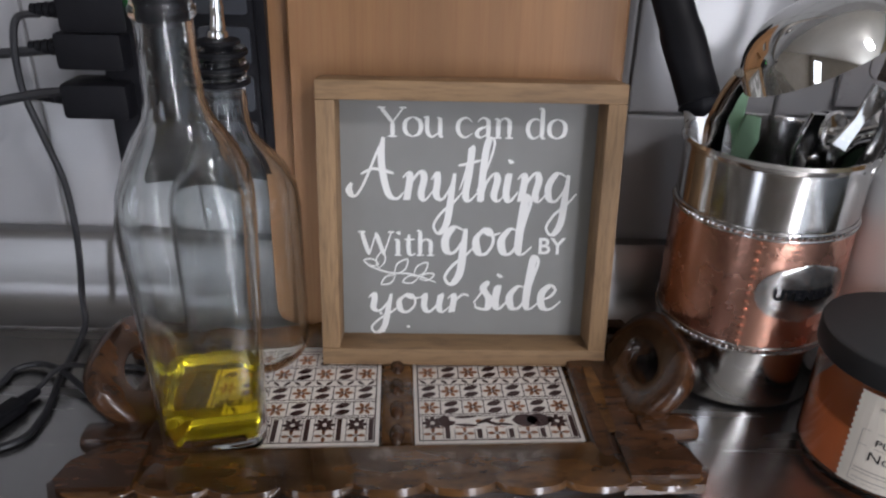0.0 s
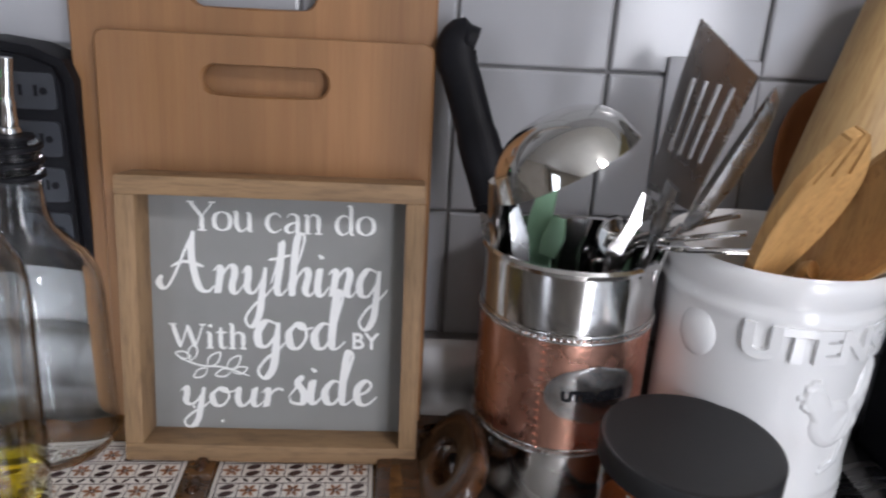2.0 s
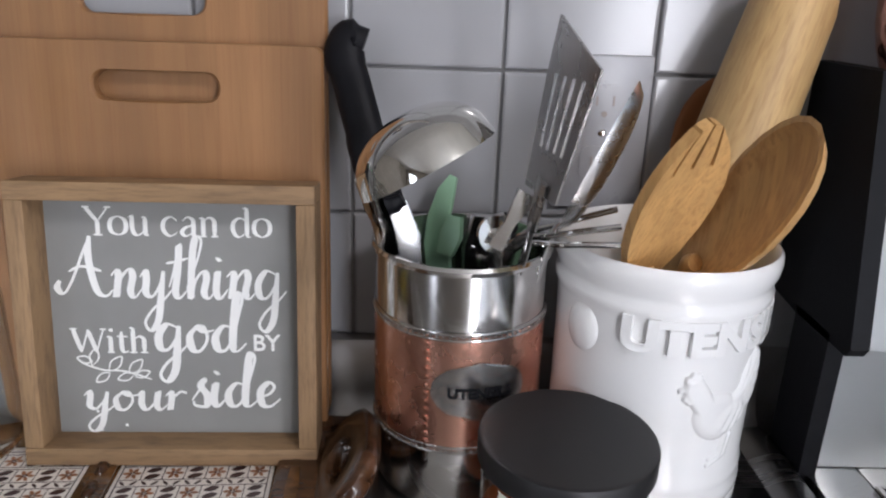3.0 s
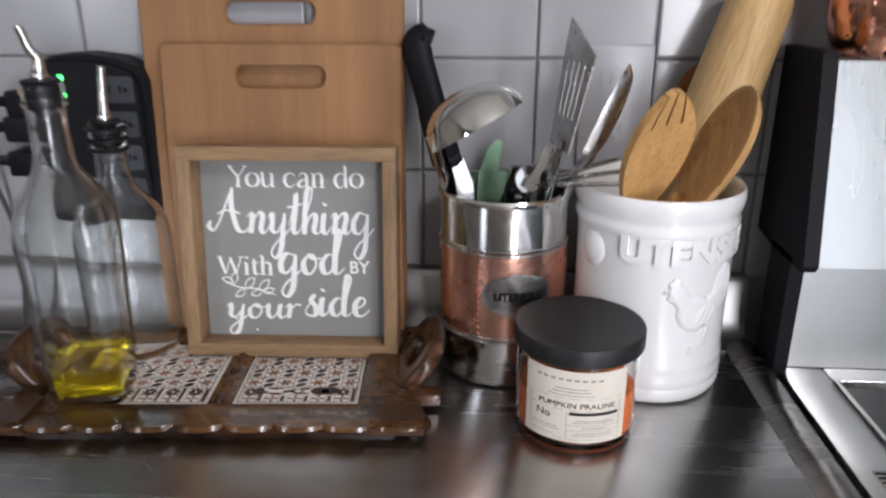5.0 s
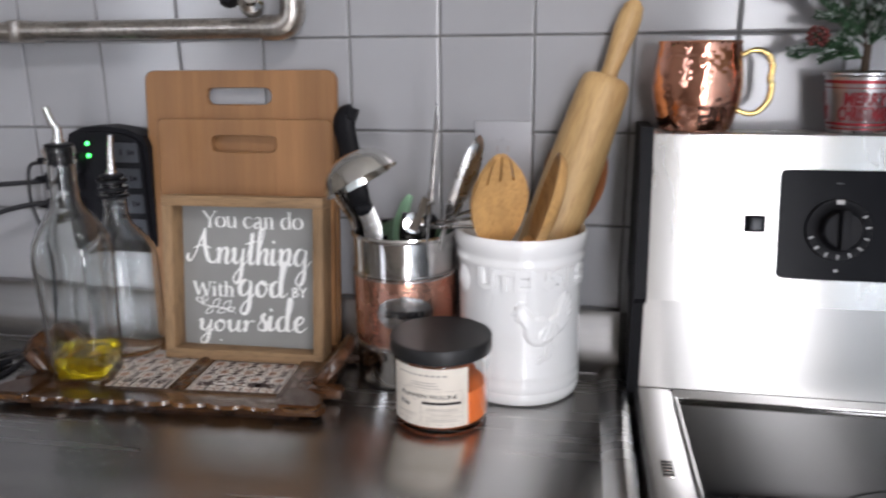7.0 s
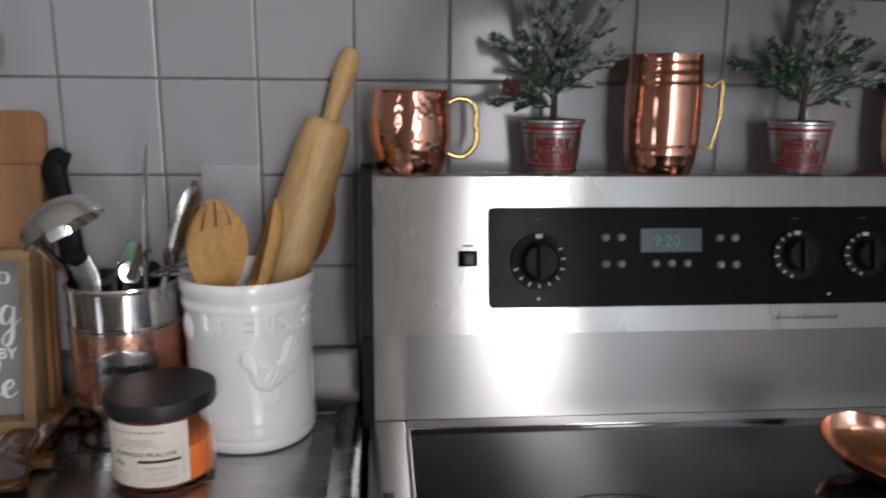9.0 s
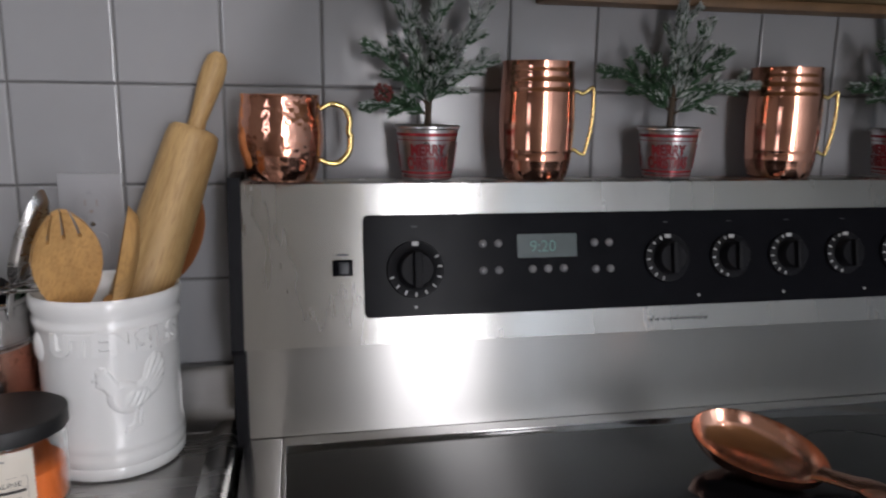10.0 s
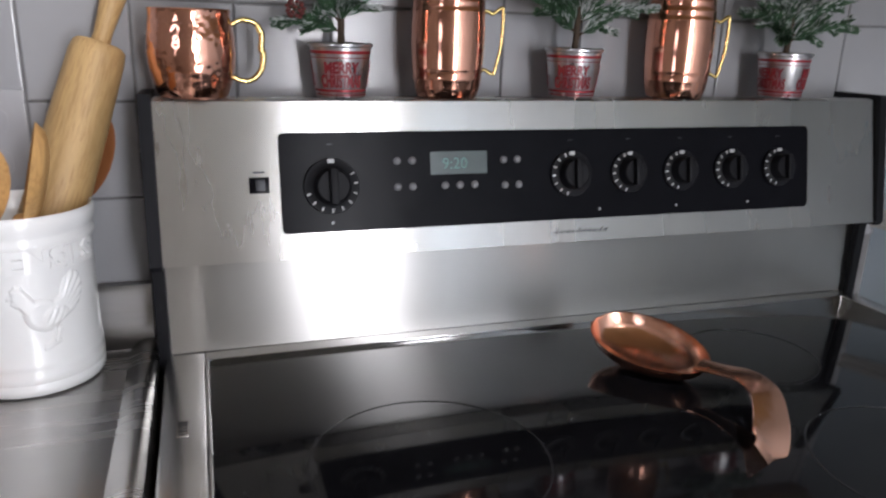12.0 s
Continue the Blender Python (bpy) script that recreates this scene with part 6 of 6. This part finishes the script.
def little_tree(x, y, face, seed, fronds, stem, berry=False):
    """A potted fir of bushy fronds; each frond: degrees from the right, length, how far it leans to the front, share of frost."""
    rnd = random.Random(seed)
    ob = thing("mini_christmas_tree", pose(x, y, SHELF), "small frosted artificial fir in a red and silver tin pot", "artificial tree", "little trees")

    def wall(z):
        return 0.0272 + (0.0335 - 0.0272) * (z - 0.0015) / 0.052

    pot = part("pot", lathe([(0, 0.0006), (0.0262, 0), (0.0272, 0.0015), (0.0335, 0.0535), (0.0352, 0.0545), (0.0354, 0.0565), (0.0342, 0.0578), (0.0325, 0.056), (0.0318, 0.052), (0.026, 0.006), (0, 0.005)], 40), M_TIN, ob, "silver tin pot with red bands")
    pot.rotation_euler.z = radians(face)
    part("rim", lathe([(0.0353, 0.0543), (0.0360, 0.0552), (0.0358, 0.0572), (0.0344, 0.0582), (0.0336, 0.0574)], 40), M_TIN, pot, "silver rolled rim")
    for z, high in ((0.0030, 0.0012), (0.0068, 0.0026), (0.0425, 0.0010), (0.0470, 0.0032)):
        part("red_band", lathe([(wall(z), z), (wall(z) + 0.0005, z), (wall(z + high) + 0.0005, z + high), (wall(z + high), z + high)], 40), M_RED_TIN, pot)
    for turn in (0, 118, 242):
        for body, z, size, wide in (("MERRY", 0.0270, 0.0165, 0.74), ("CHRISTMAS", 0.0122, 0.0185, 0.46)):
            me = lettering(body, size, 0.0003, thick=0.0007, wide=wide, wrap=wall(z) + 0.0008)
            for v in me.vertices:
                k = (wall(z + v.co.z) + 0.0009) / (wall(z) + 0.0008)
                v.co.x, v.co.y = v.co.x * k, v.co.y * k
            me.transform(pose(0, 0, z, 0, 0, turn))
            mesh_part("red_lettering", me, M_RED, pot, smooth=False)
    part("moss", lathe([(0.0318, 0.050), (0.020, 0.053), (0.006, 0.055), (0, 0.055)], 24), M_TWIG, ob)
    part("trunk", tube(smooth_path([(0, 0, 0.045), (0.001, 0, 0.07), (stem * 0.4, 0, 0.10), (stem, 0, 0.13)], 6), [0.0042, 0.0038, 0.003, 0.002], 8), M_TWIG, ob, "thin brown stem")
    green_v, green_f, frost_v, frost_f = [], [], [], []
    for deg, long, front, frost in fronds:
        a = radians(deg)
        root = Vector((stem * 0.3, 0, 0.066 + 0.03 * max(0.0, math.sin(a)) * rnd.uniform(0.4, 1.0)))
        tip = root + Vector((math.cos(a) * long, -front, math.sin(a) * long))
        tip.y = min(tip.y, 0.030)
        mid = root.lerp(tip, 0.5) + Vector((0, 0, 0.10 * long * abs(math.cos(a))))
        spine = smooth_path([root, mid, tip + Vector((0, 0, -0.05 * long * abs(math.cos(a))))], 8)
        part("twig", tube(spine, [0.0016, 0.0013, 0.0009], 5), M_TWIG, ob)
        # side sprigs make the frond a flat, bushy spray
        lines = [spine]
        for j in range(4):
            f = 0.25 + 0.55 * j / 3
            p = spine[int(f * (len(spine) - 1))]
            d = (tip - root).normalized()
            side = d.cross(Vector((0.1, 1, 0.15))).normalized() * (1 if j % 2 else -1)
            n = long * 0.20 * (1.15 - f) + 0.003
            lines.append(smooth_path([p, p + (d * 0.6 + side * 0.6 + Vector((0, rnd.uniform(-0.5, 0.15), 0))) * n * 0.6, p + (d + side * 0.8 + Vector((0, rnd.uniform(-0.4, 0.1), 0))) * n], 4))
        for line in lines:
            reach = sum((q - p).length for p, q in zip(line, line[1:]))
            for j in range(int(reach * (19000 if line is spine else 13000))):
                f = rnd.uniform(0.10, 1.0) if line is spine else rnd.random()
                k = min(int(f * (len(line) - 1)), len(line) - 2)
                p = line[k].lerp(line[k + 1], f * (len(line) - 1) - k)
                d = (line[k + 1] - line[k]).normalized()
                out = Vector((rnd.gauss(0, 1), rnd.gauss(0, 1), rnd.gauss(0, 1)))
                out = (out - d * out.dot(d)).normalized()
                way = (d * rnd.uniform(0.8, 1.3) + out * 0.62).normalized()
                n = rnd.uniform(0.011, 0.0185) * (1.1 - 0.5 * f) if line is spine else rnd.uniform(0.006, 0.011)
                w = way.cross(Vector((rnd.gauss(0, 1), rnd.gauss(0, 1), rnd.gauss(0, 1)))).normalized() * 0.0011
                white = rnd.random() < frost * (0.45 + 0.55 * out.z + 0.35 * f)
                vs, fs = (frost_v, frost_f) if white else (green_v, green_f)
                if white:
                    w *= 1.5
                b = len(vs)
                vs += [p + w, p - w, p + way * n * 0.6 - w * 0.8, p + way * n, p + way * n * 0.6 + w * 0.8]
                fs.append((b, b + 1, b + 2, b + 3, b + 4))
    for name, vs, fs, material, label in (("green_needles", green_v, green_f, M_NEEDLE, "dark green needles"), ("frosted_needles", frost_v, frost_f, M_FROST, "white flocked needles")):
        me = bpy.data.meshes.new(name)
        me.from_pydata([tuple(v) for v in vs], [], fs)
        mesh_part(name, me, material, ob, label, smooth=False)
    if berry:
        bm = bmesh.new()
        for k in range(26):
            a, z = k * 2.4, -0.008 + 0.016 * k / 25
            rr = 0.0085 * math.sqrt(max(0.05, 1 - (z / 0.0095) ** 2))
            lathe([(0, -0.0026), (0.0024, -0.001), (0.0026, 0.0008), (0, 0.0022)], 7, pose(-0.050 + rr * math.cos(a), -0.016 + rr * math.sin(a), 0.092 + z), bm=bm)
        part("cone", bm, M_BERRY, ob, "small red-brown cone")
    return ob


little_tree(0.680, 0.489, -9, 3, [(170, 0.070, 0.010, 0.25), (134, 0.095, 0.0, 0.25), (108, 0.135, 0.01, 0.75), (84, 0.150, -0.015, 0.85), (60, 0.125, 0.012, 1.0), (36, 0.085, 0.01, 0.95), (80, 0.060, 0.035, 0.6)], 0.003, berry=True)
little_tree(0.967, 0.489, -26, 8, [(150, 0.105, 0.008, 0.15), (122, 0.070, -0.01, 0.3), (84, 0.150, -0.015, 0.85), (46, 0.085, 0.012, 0.3), (22, 0.110, 0.006, 0.6), (66, 0.100, 0.0, 0.75)], 0.006)
little_tree(1.284, 0.489, 42, 15, [(156, 0.085, 0.0, 0.3), (124, 0.095, 0.01, 0.5), (94, 0.120, -0.01, 0.65), (62, 0.105, 0.01, 0.55), (32, 0.115, 0.0, 0.25), (14, 0.095, 0.015, 0.2), (166, 0.042, 0.03, 0.1)], 0.004)

# ---- copper spoon rest on the hob ----


def spoon_rest():
    z = 0.9392
    ob = thing("spoon_rest", pose(0.987, 0.291, z), "beaten copper spoon rest lying on the black hob", "spoon rest")
    m = axes((0.002, 0.010, 0.0300), (0.46, -0.88, -0.10), (-0.06, -0.34, 1.0))
    part("bowl", scoop(0.138, 0.090, 0.027, 0.0014, m, -0.5, 36, 12), M_COPPER_SPOON, ob, "shallow beaten copper bowl")
    pts = smooth_path([(0.028, -0.044, 0.0235), (0.040, -0.066, 0.026), (0.048, -0.090, 0.030), (0.046, -0.122, 0.029), (0.030, -0.152, 0.020), (0.010, -0.176, 0.010), (-0.006, -0.189, 0.0022)], 6)
    n = len(pts)
    widths = [0.024 + 0.014 * min(1, max(0, i / n - 0.15) * 1.6) if i > 5 else 0.030 - 0.002 * min(i, 3) for i in range(n)]
    part("handle", blade_strip(pts, widths, 0.003, (0.85, 0.45, 0.1)), M_COPPER_SPOON, ob, "broad curved copper handle")
    return ob


spoon_rest()

# ---- wall tiles, each one a piece ----
PITCH, X0, Z0 = 0.108, 0.138, 1.21


def tile_mesh():
    bm = bmesh.new()
    h = PITCH / 2 - 0.0012
    loops = []
    for half, y in ((h, 0.0), (h, -0.0022), (h - 0.0007, -0.0031), (h - 0.0022, -0.0035)):
        loops.append([bm.verts.new((x, y, z)) for x, z in ((-half, -half), (half, -half), (half, half), (-half, half))])
    for a, b in zip(loops, loops[1:]):
        for i in range(4):
            bm.faces.new((a[i], a[(i + 1) % 4], b[(i + 1) % 4], b[i]))
    bm.faces.new(loops[-1])
    bmesh.ops.recalc_face_normals(bm, faces=bm.faces)
    me = bpy.data.meshes.new("wall_tile")
    bm.to_mesh(me)
    bm.free()
    me.materials.append(M_TILE)
    return me


TILE = tile_mesh()
rnd = random.Random(5)
for k in range(-7, 14):
    for r in range(-2, 3):
        ob = new("wall_tile", TILE)
        ob.parent = wall_north
        ob.matrix_world = pose(X0 + PITCH * (k + 0.5), WALL, Z0 + PITCH * (r + 0.5), rnd.uniform(-0.25, 0.25), rnd.uniform(-0.15, 0.15), rnd.uniform(-0.3, 0.3))
